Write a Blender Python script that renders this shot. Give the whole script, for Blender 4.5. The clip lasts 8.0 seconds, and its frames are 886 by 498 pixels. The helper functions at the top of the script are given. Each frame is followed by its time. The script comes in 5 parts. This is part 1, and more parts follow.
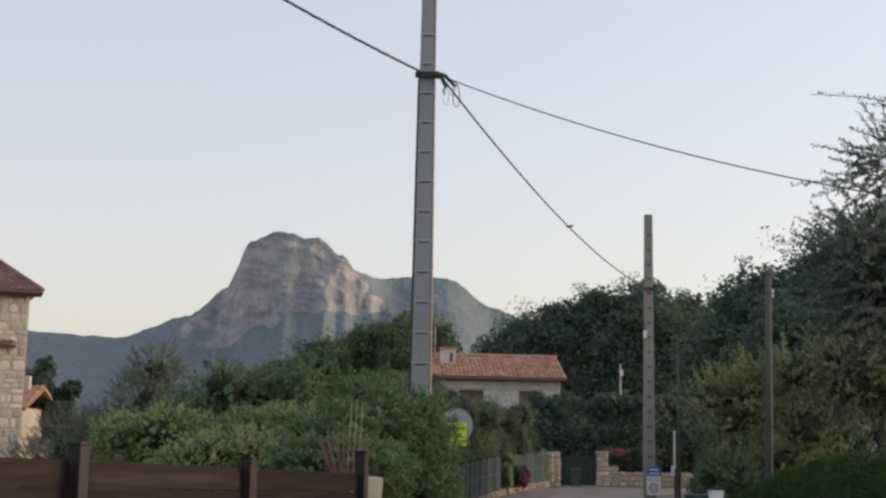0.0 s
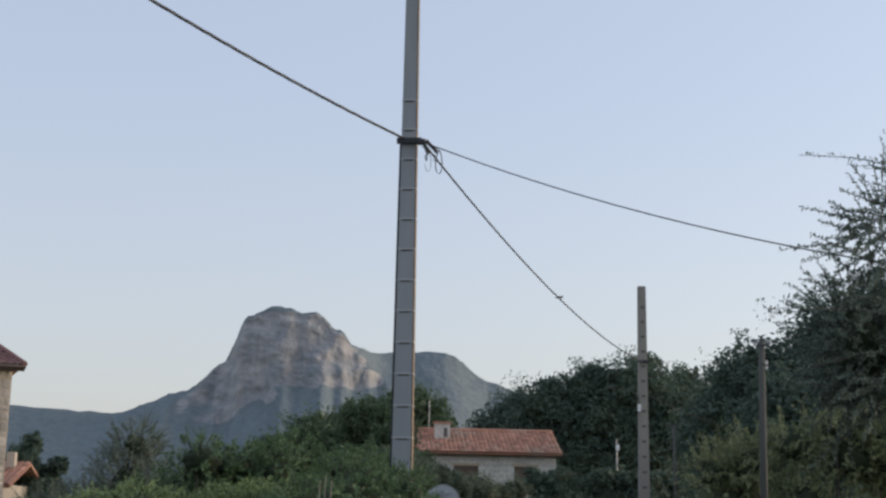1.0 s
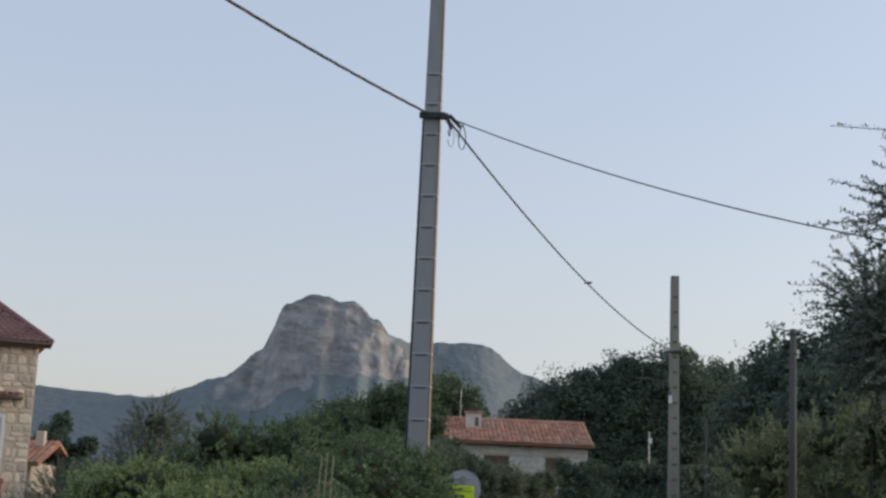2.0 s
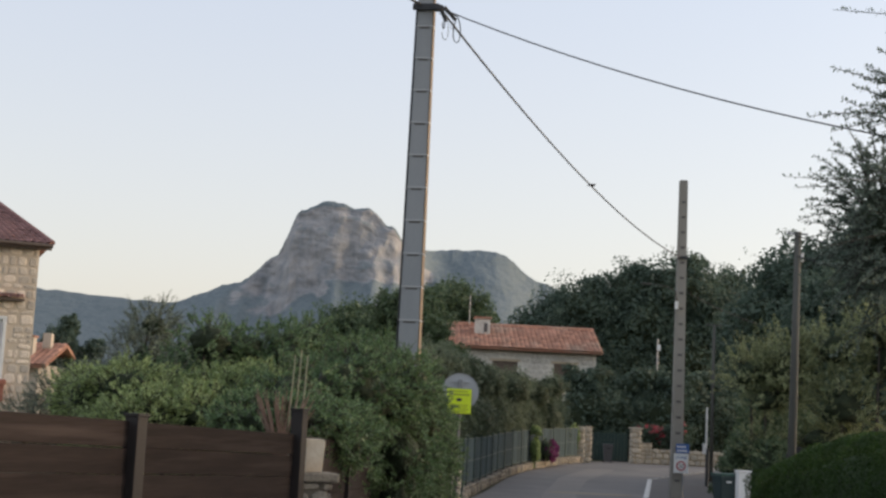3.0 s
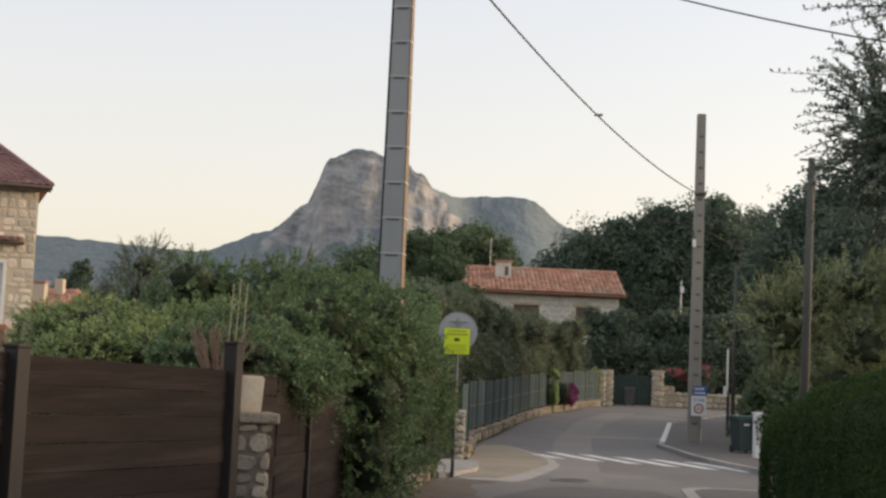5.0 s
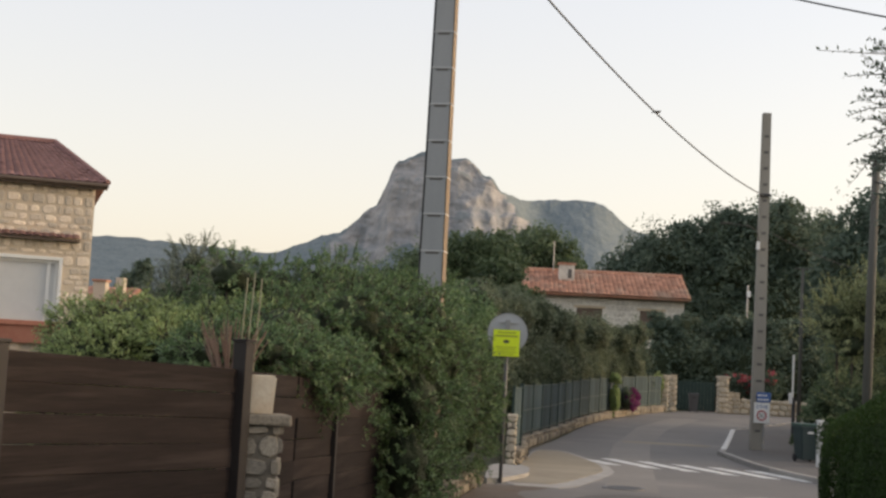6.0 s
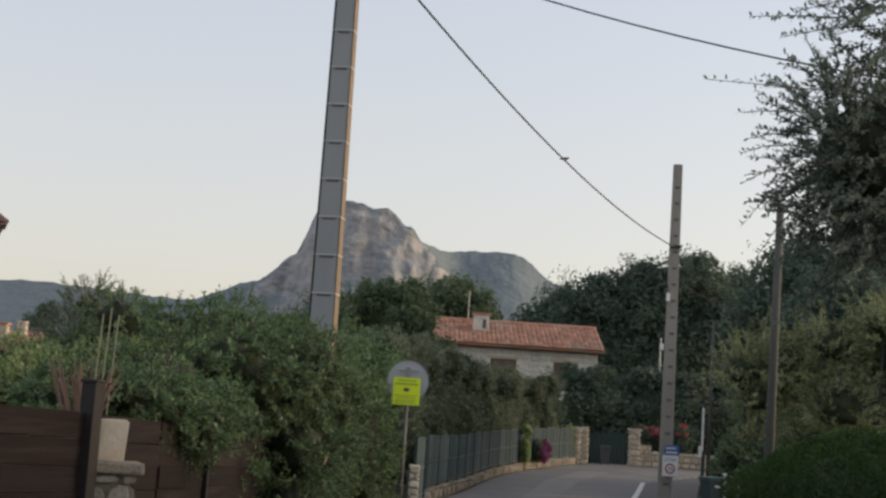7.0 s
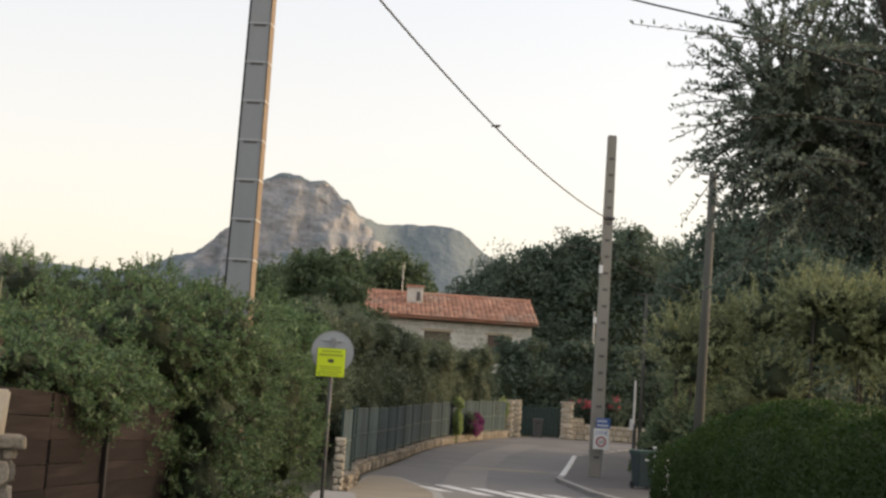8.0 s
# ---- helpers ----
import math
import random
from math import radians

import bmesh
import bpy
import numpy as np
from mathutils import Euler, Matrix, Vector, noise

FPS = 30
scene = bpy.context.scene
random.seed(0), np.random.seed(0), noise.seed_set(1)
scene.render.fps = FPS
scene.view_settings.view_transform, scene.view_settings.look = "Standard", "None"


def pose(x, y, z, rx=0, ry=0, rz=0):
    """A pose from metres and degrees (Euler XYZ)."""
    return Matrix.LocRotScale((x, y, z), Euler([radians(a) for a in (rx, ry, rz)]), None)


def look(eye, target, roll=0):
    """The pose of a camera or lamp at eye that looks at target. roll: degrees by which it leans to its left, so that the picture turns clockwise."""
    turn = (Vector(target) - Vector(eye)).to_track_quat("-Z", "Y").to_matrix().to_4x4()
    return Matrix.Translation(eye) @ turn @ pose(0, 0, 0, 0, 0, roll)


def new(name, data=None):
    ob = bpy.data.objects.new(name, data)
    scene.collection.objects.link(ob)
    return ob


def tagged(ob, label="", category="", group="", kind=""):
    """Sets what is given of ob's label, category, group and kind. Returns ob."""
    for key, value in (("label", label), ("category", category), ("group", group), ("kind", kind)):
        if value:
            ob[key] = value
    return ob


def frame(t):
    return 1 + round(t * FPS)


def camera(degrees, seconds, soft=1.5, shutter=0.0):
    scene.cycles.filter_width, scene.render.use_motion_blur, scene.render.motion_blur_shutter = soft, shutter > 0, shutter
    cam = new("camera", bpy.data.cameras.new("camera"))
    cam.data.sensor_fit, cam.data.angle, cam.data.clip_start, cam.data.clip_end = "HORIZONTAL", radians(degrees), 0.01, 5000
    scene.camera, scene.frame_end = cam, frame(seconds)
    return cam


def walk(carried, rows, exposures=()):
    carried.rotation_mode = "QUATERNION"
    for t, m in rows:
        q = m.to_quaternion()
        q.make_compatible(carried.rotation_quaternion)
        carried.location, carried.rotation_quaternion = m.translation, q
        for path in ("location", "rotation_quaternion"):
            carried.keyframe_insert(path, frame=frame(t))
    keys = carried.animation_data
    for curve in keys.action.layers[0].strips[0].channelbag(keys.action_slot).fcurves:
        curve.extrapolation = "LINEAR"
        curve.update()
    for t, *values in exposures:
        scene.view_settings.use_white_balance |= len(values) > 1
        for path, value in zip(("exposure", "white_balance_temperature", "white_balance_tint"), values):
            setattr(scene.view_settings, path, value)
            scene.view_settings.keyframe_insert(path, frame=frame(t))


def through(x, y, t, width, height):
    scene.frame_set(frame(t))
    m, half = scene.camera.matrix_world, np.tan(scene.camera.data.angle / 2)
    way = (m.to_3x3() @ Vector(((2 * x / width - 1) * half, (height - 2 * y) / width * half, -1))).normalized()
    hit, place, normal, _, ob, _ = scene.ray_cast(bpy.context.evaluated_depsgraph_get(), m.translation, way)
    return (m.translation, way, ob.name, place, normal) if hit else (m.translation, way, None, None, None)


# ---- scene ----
cam = camera(36.5, 8.0, soft=2.6)
PATH = [
    (0, (0.104, -0.423, 1.92), (0.235, 1.55, 2.219), 1.1),
    (0.2, (0.165, -0.313, 1.927), (0.2902, 1.6589, 2.2386), 1.78),
    (0.5, (0.274, -0.151, 1.96), (0.396, 1.815, 2.304), 2.2),
    (0.8, (0.326, 0.011, 1.955), (0.4519, 1.9687, 2.3441), 1.64),
    (1, (0.361, 0.119, 1.951), (0.492, 2.073, 2.359), 1.0),
    (1.2, (0.424, 0.229, 1.958), (0.56, 2.178, 2.382), 1.0),
    (2.3, (0.727, 0.743, 1.857), (0.787, 2.71, 2.212), 2.7),
    (2.5, (0.794, 0.819, 1.876), (0.858, 2.792, 2.198), 2.6),
    (2.8, (0.891, 1.024, 1.866), (0.9591, 3.0026, 2.1519), 2.90),
    (3, (0.956, 1.161, 1.86), (1.015, 3.144, 2.117), 2.8),
    (3.3, (1.026, 1.333, 1.838), (1.0570, 3.3199, 2.0614), 2.73),
    (3.5, (1.072, 1.447, 1.824), (1.091, 3.436, 2.032), 2.4),
    (3.8, (1.182, 1.568, 1.817), (1.1994, 3.5602, 1.9948), 2.38),
    (4, (1.256, 1.649, 1.813), (1.286, 3.642, 1.983), 2.6),
    (4.2, (1.32, 1.773, 1.826), (1.359, 3.765, 1.999), 2.7),
    (5.3, (1.665, 2.465, 1.793), (1.662, 4.457, 1.969), 2.4),
    (5.5, (1.739, 2.58, 1.817), (1.707, 4.574, 1.969), 2.7),
    (5.7, (1.805, 2.703, 1.792), (1.7417, 4.6973, 1.9319), 2.97),
    (6, (1.869, 2.877, 1.801), (1.786, 4.868, 1.977), 3.1),
    (6.2, (1.939, 3.003, 1.807), (1.8614, 4.9868, 2.0526), 3.48),
    (6.5, (2.045, 3.193, 1.817), (1.996, 5.168, 2.128), 3.8),
    (6.8, (2.116, 3.346, 1.801), (2.1091, 5.3246, 2.0934), 4.00),
    (7, (2.164, 3.448, 1.791), (2.195, 5.431, 2.048), 3.7),
    (7.3, (2.205, 3.636, 1.793), (2.2953, 5.6208, 2.0185), 3.44),
    (7.5, (2.246, 3.764, 1.802), (2.385, 5.747, 2.019), 3.4),
    (7.7, (2.294, 3.853, 1.781), (2.4528, 5.8347, 1.9986), 3.58),
    (8, (2.342, 3.999, 1.788), (2.469, 5.983, 2.012), 3.8),
]
EXPOSURES = [(0.0, 0.35, 7000, 12), (0.5, 0.33, 6950, 12), (0.8, 0.27, 6750, 12), (1.0, 0.15, 6300, 11), (2.3, 0.1, 6450, 11), (2.5, 0.2, 6600, 11), (3.5, 0.6, 7300, 13), (4.0, 0.68, 7650, 13), (5.5, 0.55, 7600, 13), (5.7, 0.64, 7650, 13), (6.0, 0.64, 7700, 13), (6.2, 0.62, 7600, 13), (6.5, 0.2, 6800, 11), (7.0, 0.3, 7150, 12), (7.5, 0.65, 7700, 13), (7.7, 0.78, 7800, 13), (8.0, 0.76, 7900, 13)]
walk(cam, [(t, look(e, g, r)) for t, e, g, r in PATH], EXPOSURES)

# ---- light: hazy low sun off to the right, pale sky ----
SUN_ELEV, SUN_AZ = radians(11), radians(80)
world = bpy.data.worlds.new("sky")
scene.world = world
world.use_nodes = True
wn = world.node_tree.nodes
sky = wn.new("ShaderNodeTexSky")
sky.sky_type, sky.sun_disc = "NISHITA", False
sky.sun_elevation, sky.sun_rotation = SUN_ELEV, SUN_AZ
sky.air_density, sky.dust_density, sky.ozone_density = 1.0, 3.0, 1.5
wn["Background"].inputs["Strength"].default_value = 0.15
# thin haze veils the clear sky, warmer towards the horizon
veil = wn.new("ShaderNodeMix")
veil.data_type, veil.blend_type = "RGBA", "MIX"
veil.inputs[0].default_value = 0.36
wc, wsep, wr = wn.new("ShaderNodeTexCoord"), wn.new("ShaderNodeSeparateXYZ"), wn.new("ShaderNodeValToRGB")
world.node_tree.links.new(wc.outputs["Generated"], wsep.inputs[0])
world.node_tree.links.new(wsep.outputs["Z"], wr.inputs[0])
for stop, (at, tint) in zip(wr.color_ramp.elements, ((0.06, (0.768, 0.74, 0.742, 1)), (0.32, (0.672, 0.722, 0.842, 1)))):
    stop.position, stop.color = at, tint
haze = wn.new("ShaderNodeMix")
haze.data_type, haze.blend_type = "RGBA", "MULTIPLY"
haze.inputs[0].default_value = 1.0
haze.inputs[7].default_value = (9.6, 9.6, 9.6, 1)
world.node_tree.links.new(wr.outputs[0], haze.inputs[6])
world.node_tree.links.new(haze.outputs[2], veil.inputs[7])
world.node_tree.links.new(sky.outputs[0], veil.inputs[6])
world.node_tree.links.new(veil.outputs[2], wn["Background"].inputs["Color"])
sun = new("sun", bpy.data.lights.new("sun", "SUN"))
sun.data.energy, sun.data.angle, sun.data.color = 1.35, radians(30), (1.0, 0.88, 0.76)
sun.matrix_world = look((0, 0, 0), (-math.sin(SUN_AZ) * math.cos(SUN_ELEV), -math.cos(SUN_AZ) * math.cos(SUN_ELEV), -math.sin(SUN_ELEV)))


# ---- materials ----
def mat(name, rough=0.8, metal=0.0):
    m = bpy.data.materials.new(name)
    m.use_nodes = True
    nt = m.node_tree
    b = nt.nodes["Principled BSDF"]
    b.inputs["Roughness"].default_value = rough
    b.inputs["Metallic"].default_value = metal
    return m, nt, b


def coords(nt, scale=(1, 1, 1)):
    c = nt.nodes.new("ShaderNodeTexCoord")
    mp = nt.nodes.new("ShaderNodeMapping")
    mp.inputs["Scale"].default_value = scale
    nt.links.new(c.outputs["Object"], mp.inputs[0])
    return mp.outputs[0]


def ramp(nt, src, stops):
    r = nt.nodes.new("ShaderNodeValToRGB")
    e = r.color_ramp.elements
    while len(e) < len(stops):
        e.new(0.5)
    for k, (p, c) in enumerate(stops):
        e[k].position, e[k].color = p, (*c, 1)
    nt.links.new(src, r.inputs[0])
    return r.outputs[0]


def noise_tex(nt, vec, scale, detail=4, rough=0.6):
    n = nt.nodes.new("ShaderNodeTexNoise")
    n.inputs["Scale"].default_value, n.inputs["Detail"].default_value, n.inputs["Roughness"].default_value = scale, detail, rough
    nt.links.new(vec, n.inputs["Vector"])
    return n.outputs[0]


def mix(nt, a, b, f, kind="MIX"):
    x = nt.nodes.new("ShaderNodeMix")
    x.data_type, x.blend_type = "RGBA", kind
    for s, v in ((x.inputs[6], a), (x.inputs[7], b)):
        if isinstance(v, tuple):
            s.default_value = (*v, 1)
        else:
            nt.links.new(v, s)
    if isinstance(f, float):
        x.inputs[0].default_value = f
    else:
        nt.links.new(f, x.inputs[0])
    return x.outputs[2]


def bump(nt, b, h, strength=0.4, dist=0.01):
    k = nt.nodes.new("ShaderNodeBump")
    k.inputs["Strength"].default_value, k.inputs["Distance"].default_value = strength, dist
    nt.links.new(h, k.inputs["Height"])
    nt.links.new(k.outputs[0], b.inputs["Normal"])


def rough_mat(name, dark, light, big=1.5, fine=30, rough=0.85, stretch=(1, 1, 1), bumpy=0.4, dist=0.01, vary=0.0, stain=None, metal=0.0):
    """Two scales of mottling between two tones, fine relief, an optional stain, and a change from piece to piece."""
    m, nt, b = mat(name, rough, metal)
    v = coords(nt, stretch)
    n1, n2 = noise_tex(nt, v, big), noise_tex(nt, v, fine, 3)
    col = mix(nt, ramp(nt, n1, [(0.3, dark), (0.7, light)]), ramp(nt, n2, [(0.3, dark), (0.7, light)]), 0.4)
    if stain:
        n3 = noise_tex(nt, v, big * 0.6, 5)
        col = mix(nt, col, stain, ramp(nt, n3, [(0.52, (0, 0, 0)), (0.68, (0.8, 0.8, 0.8))]))
    if vary:
        o = nt.nodes.new("ShaderNodeObjectInfo")
        g = ramp(nt, o.outputs["Random"], [(0.0, (1 - vary,) * 3), (1.0, (1 + vary * 0.6, 1 + vary * 0.5, 1 + vary * 0.4))])
        col = mix(nt, col, g, 1.0, "MULTIPLY")
    nt.links.new(col, b.inputs["Base Color"])
    bump(nt, b, n2, bumpy, dist)
    return m


def leaf_mat(name, dark, mid, light, rough=0.5, through=0.38):
    m, nt, b = mat(name, rough)
    g = nt.nodes.new("ShaderNodeNewGeometry")
    v = coords(nt)
    n = noise_tex(nt, v, 1.1, 3)
    c1 = ramp(nt, g.outputs["Random Per Island"], [(0.0, dark), (0.55, mid), (1.0, light)])
    c2 = ramp(nt, n, [(0.35, dark), (0.65, light)])
    col = mix(nt, c1, c2, 0.45)
    nt.links.new(col, b.inputs["Base Color"])
    b.inputs["Specular IOR Level"].default_value = 0.35
    t = nt.nodes.new("ShaderNodeBsdfTranslucent")
    nt.links.new(col, t.inputs["Color"])
    mx = nt.nodes.new("ShaderNodeMixShader")
    mx.inputs[0].default_value = through
    nt.links.new(b.outputs[0], mx.inputs[1])
    nt.links.new(t.outputs[0], mx.inputs[2])
    nt.links.new(mx.outputs[0], nt.nodes["Material Output"].inputs["Surface"])
    return m


def vary_pieces(m, amount):
    """Change the tone from joined piece to joined piece."""
    nt = m.node_tree
    b = nt.nodes["Principled BSDF"]
    src = b.inputs["Base Color"].links[0].from_socket
    g = nt.nodes.new("ShaderNodeNewGeometry")
    k = ramp(nt, g.outputs["Random Per Island"], [(0.0, (1 - amount,) * 3), (1.0, (1 + amount, 1 + amount * 1.1, 1 + amount * 1.2))])
    nt.links.new(mix(nt, src, k, 1.0, "MULTIPLY"), b.inputs["Base Color"])


def plain(name, c, rough=0.6, metal=0.0, vary=0.12):
    return rough_mat(name, tuple(x * (1 - vary) for x in c), tuple(min(1, x * (1 + vary)) for x in c), 3, 60, rough, bumpy=0.15, dist=0.003, metal=metal)


M_ROAD = rough_mat("asphalt", (0.1, 0.094, 0.09), (0.165, 0.154, 0.146), 0.35, 45, 0.8, bumpy=0.5, dist=0.006, stain=(0.21, 0.19, 0.172))
M_DARKROAD = rough_mat("dark_asphalt", (0.07, 0.066, 0.064), (0.11, 0.104, 0.1), 0.5, 50, 0.85, bumpy=0.5, dist=0.006)
M_SOIL = rough_mat("soil", (0.05, 0.05, 0.03), (0.11, 0.1, 0.06), 0.8, 25, 0.95, bumpy=0.8, dist=0.03, stain=(0.05, 0.08, 0.03))
M_CONC = rough_mat("sandy_concrete", (0.2, 0.168, 0.122), (0.29, 0.25, 0.19), 0.7, 30, 0.9, stain=(0.16, 0.13, 0.095))
M_KERB = rough_mat("kerb_concrete", (0.22, 0.21, 0.2), (0.34, 0.33, 0.31), 2, 40, 0.9, vary=0.15)
M_PAINT = rough_mat("worn_white_paint", (0.5, 0.5, 0.48), (0.75, 0.74, 0.72), 4, 60, 0.7, stain=(0.3, 0.29, 0.28))
M_POLE = rough_mat("pole_concrete", (0.28, 0.295, 0.305), (0.375, 0.383, 0.387), 0.8, 50, 0.85, (3, 3, 0.5), 0.25, 0.004, stain=(0.28, 0.265, 0.24))
M_LITSIDE = rough_mat("warm_lit_concrete", (0.19, 0.14, 0.095), (0.27, 0.205, 0.145), 1.0, 40, 0.85, (3, 3, 0.5), 0.25, 0.004)
M_POLE2 = rough_mat("old_pole_concrete", (0.23, 0.215, 0.19), (0.33, 0.31, 0.27), 0.8, 45, 0.9, (3, 3, 0.6), 0.3, 0.004)
# dark tone that paints the shade of hollows on the recess pads and vent
M_RECESS = plain("recess_shade", (0.13, 0.125, 0.12), 0.95)
M_BLACK = plain("black_rubber", (0.02, 0.02, 0.022), 0.6)
M_CABLE = plain("grey_cable", (0.042, 0.044, 0.048), 0.7)
M_STEEL = plain("galvanised_steel", (0.3, 0.31, 0.32), 0.5, 0.5)
M_STRAP = plain("steel_strap", (0.5, 0.5, 0.5), 0.5, 0.2)
M_BOARD = rough_mat("dark_stained_board", (0.017, 0.0128, 0.0118), (0.041, 0.031, 0.0278), 2.0, 9, 0.9, (0.5, 9, 9), 0.4, 0.004, vary=0.3, stain=(0.062, 0.048, 0.043))
M_BOARD.node_tree.nodes["Principled BSDF"].inputs["Specular IOR Level"].default_value = 0.15
M_POST = rough_mat("dark_stained_post", (0.0095, 0.0068, 0.0062), (0.021, 0.015, 0.013), 3, 20, 0.7, (6, 6, 0.8), 0.4, 0.004)
M_STONE = rough_mat("limestone_rubble", (0.44, 0.39, 0.31), (0.64, 0.58, 0.48), 3, 28, 0.9, bumpy=0.6, dist=0.012, vary=0.25)
M_HOUSESTONE = rough_mat("pale_house_rubble", (0.67, 0.56, 0.445), (0.86, 0.77, 0.65), 3, 28, 0.9, bumpy=0.6, dist=0.012, vary=0.35)
M_HOUSEMORTAR = rough_mat("sandy_house_mortar", (0.56, 0.45, 0.33), (0.68, 0.57, 0.44), 2, 50, 0.95, bumpy=0.5)
M_GSTONE = rough_mat("weathered_stone", (0.12, 0.105, 0.083), (0.38, 0.34, 0.275), 5, 40, 0.9, bumpy=0.7, dist=0.012, vary=0.5)
M_PILLARSTONE = rough_mat("pale_chipped_stone", (0.2, 0.18, 0.15), (0.62, 0.58, 0.5), 7, 40, 0.9, bumpy=0.7, dist=0.012, vary=0.5)
M_MORTAR = rough_mat("lime_mortar", (0.42, 0.34, 0.24), (0.54, 0.45, 0.33), 2, 50, 0.95, bumpy=0.5)
M_DMORTAR = rough_mat("dark_mortar", (0.12, 0.105, 0.085), (0.22, 0.195, 0.16), 3, 40, 0.95, bumpy=0.5)
M_WHITESTONE = rough_mat("pale_stone_wall", (0.5, 0.47, 0.41), (0.78, 0.75, 0.68), 1.6, 5.5, 0.9, bumpy=0.8, dist=0.05, stain=(0.4, 0.38, 0.34))
M_BLOCK = rough_mat("ochre_stained_block", (0.6, 0.5, 0.37), (0.76, 0.69, 0.57), 3, 40, 0.9, stain=(0.5, 0.34, 0.2))
M_TILE = rough_mat("terracotta_tile", (0.33, 0.14, 0.085), (0.52, 0.27, 0.18), 0.9, 7, 0.85, bumpy=0.3, stain=(0.38, 0.27, 0.2))
M_TILE2 = rough_mat("red_brown_tile", (0.19, 0.09, 0.08), (0.29, 0.15, 0.132), 0.8, 9, 0.85, bumpy=0.3)
M_RENDER = rough_mat("cream_render", (0.5, 0.42, 0.32), (0.62, 0.53, 0.42), 1, 30, 0.9)
M_WHITE = plain("white_paint", (0.75, 0.75, 0.73), 0.6, vary=0.08)
M_SHUT = plain("white_roller_shutter", (0.62, 0.63, 0.63), 0.5, vary=0.06)
M_BRICKRED = rough_mat("red_brick_sill", (0.33, 0.12, 0.08), (0.45, 0.2, 0.14), 4, 30, 0.85, vary=0.2)
M_BROWN = plain("brown_wood", (0.12, 0.085, 0.065), 0.7)
M_SIGNGREY = plain("grey_sign_back", (0.42, 0.44, 0.46), 0.5, 0.2, 0.06)
M_YELLOW = plain("fluorescent_yellow_plate", (0.72, 0.88, 0.03), 0.5, vary=0.05)
M_INK = plain("sign_ink", (0.06, 0.06, 0.05), 0.7)
M_OLIVEINK = plain("faded_print", (0.38, 0.45, 0.05), 0.7)
M_BLUE = plain("blue_plate", (0.05, 0.13, 0.36), 0.4)
M_RED = plain("red_ring", (0.42, 0.05, 0.06), 0.4)
M_BIN = plain("dark_green_bin", (0.028, 0.05, 0.052), 0.45)
M_BINLID = plain("bin_lid", (0.025, 0.075, 0.055), 0.4)
M_GREYBIN = plain("grey_bin", (0.09, 0.09, 0.095), 0.5)
M_SCREEN = rough_mat("blue_green_fence_screen", (0.04, 0.062, 0.07), (0.075, 0.104, 0.114), 1.2, 20, 0.85, (4, 4, 0.4), 0.2, vary=0.4)
M_SCREEN.node_tree.nodes["Principled BSDF"].inputs["Specular IOR Level"].default_value = 0.08
M_GREENSTEEL = plain("dark_green_steel", (0.02, 0.045, 0.04), 0.5)
M_BARK = rough_mat("bark", (0.035, 0.03, 0.025), (0.085, 0.072, 0.06), 4, 20, 0.95, (3, 3, 0.6), 0.8, 0.02)
M_DEAD = rough_mat("dry_stem", (0.16, 0.1, 0.075), (0.30, 0.2, 0.15), 4, 30, 0.9)
M_CANE = plain("pale_cane", (0.32, 0.3, 0.2), 0.7)
M_TWOOD = rough_mat("grey_timber_pole", (0.06, 0.06, 0.052), (0.115, 0.112, 0.098), 1, 30, 0.9, (5, 5, 0.5), 0.5, 0.006)
L_LAUREL = leaf_mat("laurel_leaf", (0.056, 0.108, 0.048), (0.115, 0.2, 0.088), (0.205, 0.3, 0.142), 0.5)
L_YELLOWGREEN = leaf_mat("light_shrub_leaf", (0.18, 0.255, 0.1), (0.285, 0.375, 0.15), (0.4, 0.48, 0.215), 0.5)
L_OAK = leaf_mat("oak_leaf", (0.055, 0.09, 0.046), (0.105, 0.16, 0.08), (0.17, 0.225, 0.12), 0.5)
L_OLIVE = leaf_mat("olive_leaf", (0.075, 0.102, 0.064), (0.135, 0.17, 0.108), (0.2, 0.24, 0.156), 0.5)
L_GREY = leaf_mat("silvery_olive_leaf", (0.12, 0.155, 0.105), (0.2, 0.245, 0.175), (0.29, 0.33, 0.25), 0.5)
L_DARK = leaf_mat("dark_wood_leaf", (0.052, 0.086, 0.064), (0.094, 0.14, 0.102), (0.145, 0.198, 0.144), 0.6)
L_NEAR = leaf_mat("grey_green_leaf", (0.085, 0.125, 0.1), (0.16, 0.21, 0.165), (0.24, 0.29, 0.225), 0.45, 0.5)
L_HEDGE = leaf_mat("clipped_hedge_leaf", (0.016, 0.04, 0.009), (0.033, 0.074, 0.015), (0.066, 0.122, 0.028), 0.6)
L_TAWNY = leaf_mat("tawny_shrub_leaf", (0.12, 0.16, 0.078), (0.26, 0.31, 0.15), (0.48, 0.5, 0.27), 0.55)
L_PINK = leaf_mat("pink_petal", (0.3, 0.03, 0.06), (0.42, 0.07, 0.1), (0.55, 0.16, 0.18), 0.6)
L_PURPLE = leaf_mat("purple_bract", (0.10, 0.015, 0.07), (0.18, 0.03, 0.12), (0.26, 0.06, 0.17), 0.6)


# near-black tone that paints the shade inside crowns onto their filling shells
M_INNER_SHADE = rough_mat("inner_shade", (0.014, 0.022, 0.009), (0.04, 0.058, 0.024), 6, 30, 0.9, bumpy=1.0, dist=0.05)
vary_pieces(M_TILE, 0.32)
vary_pieces(M_TILE2, 0.16)


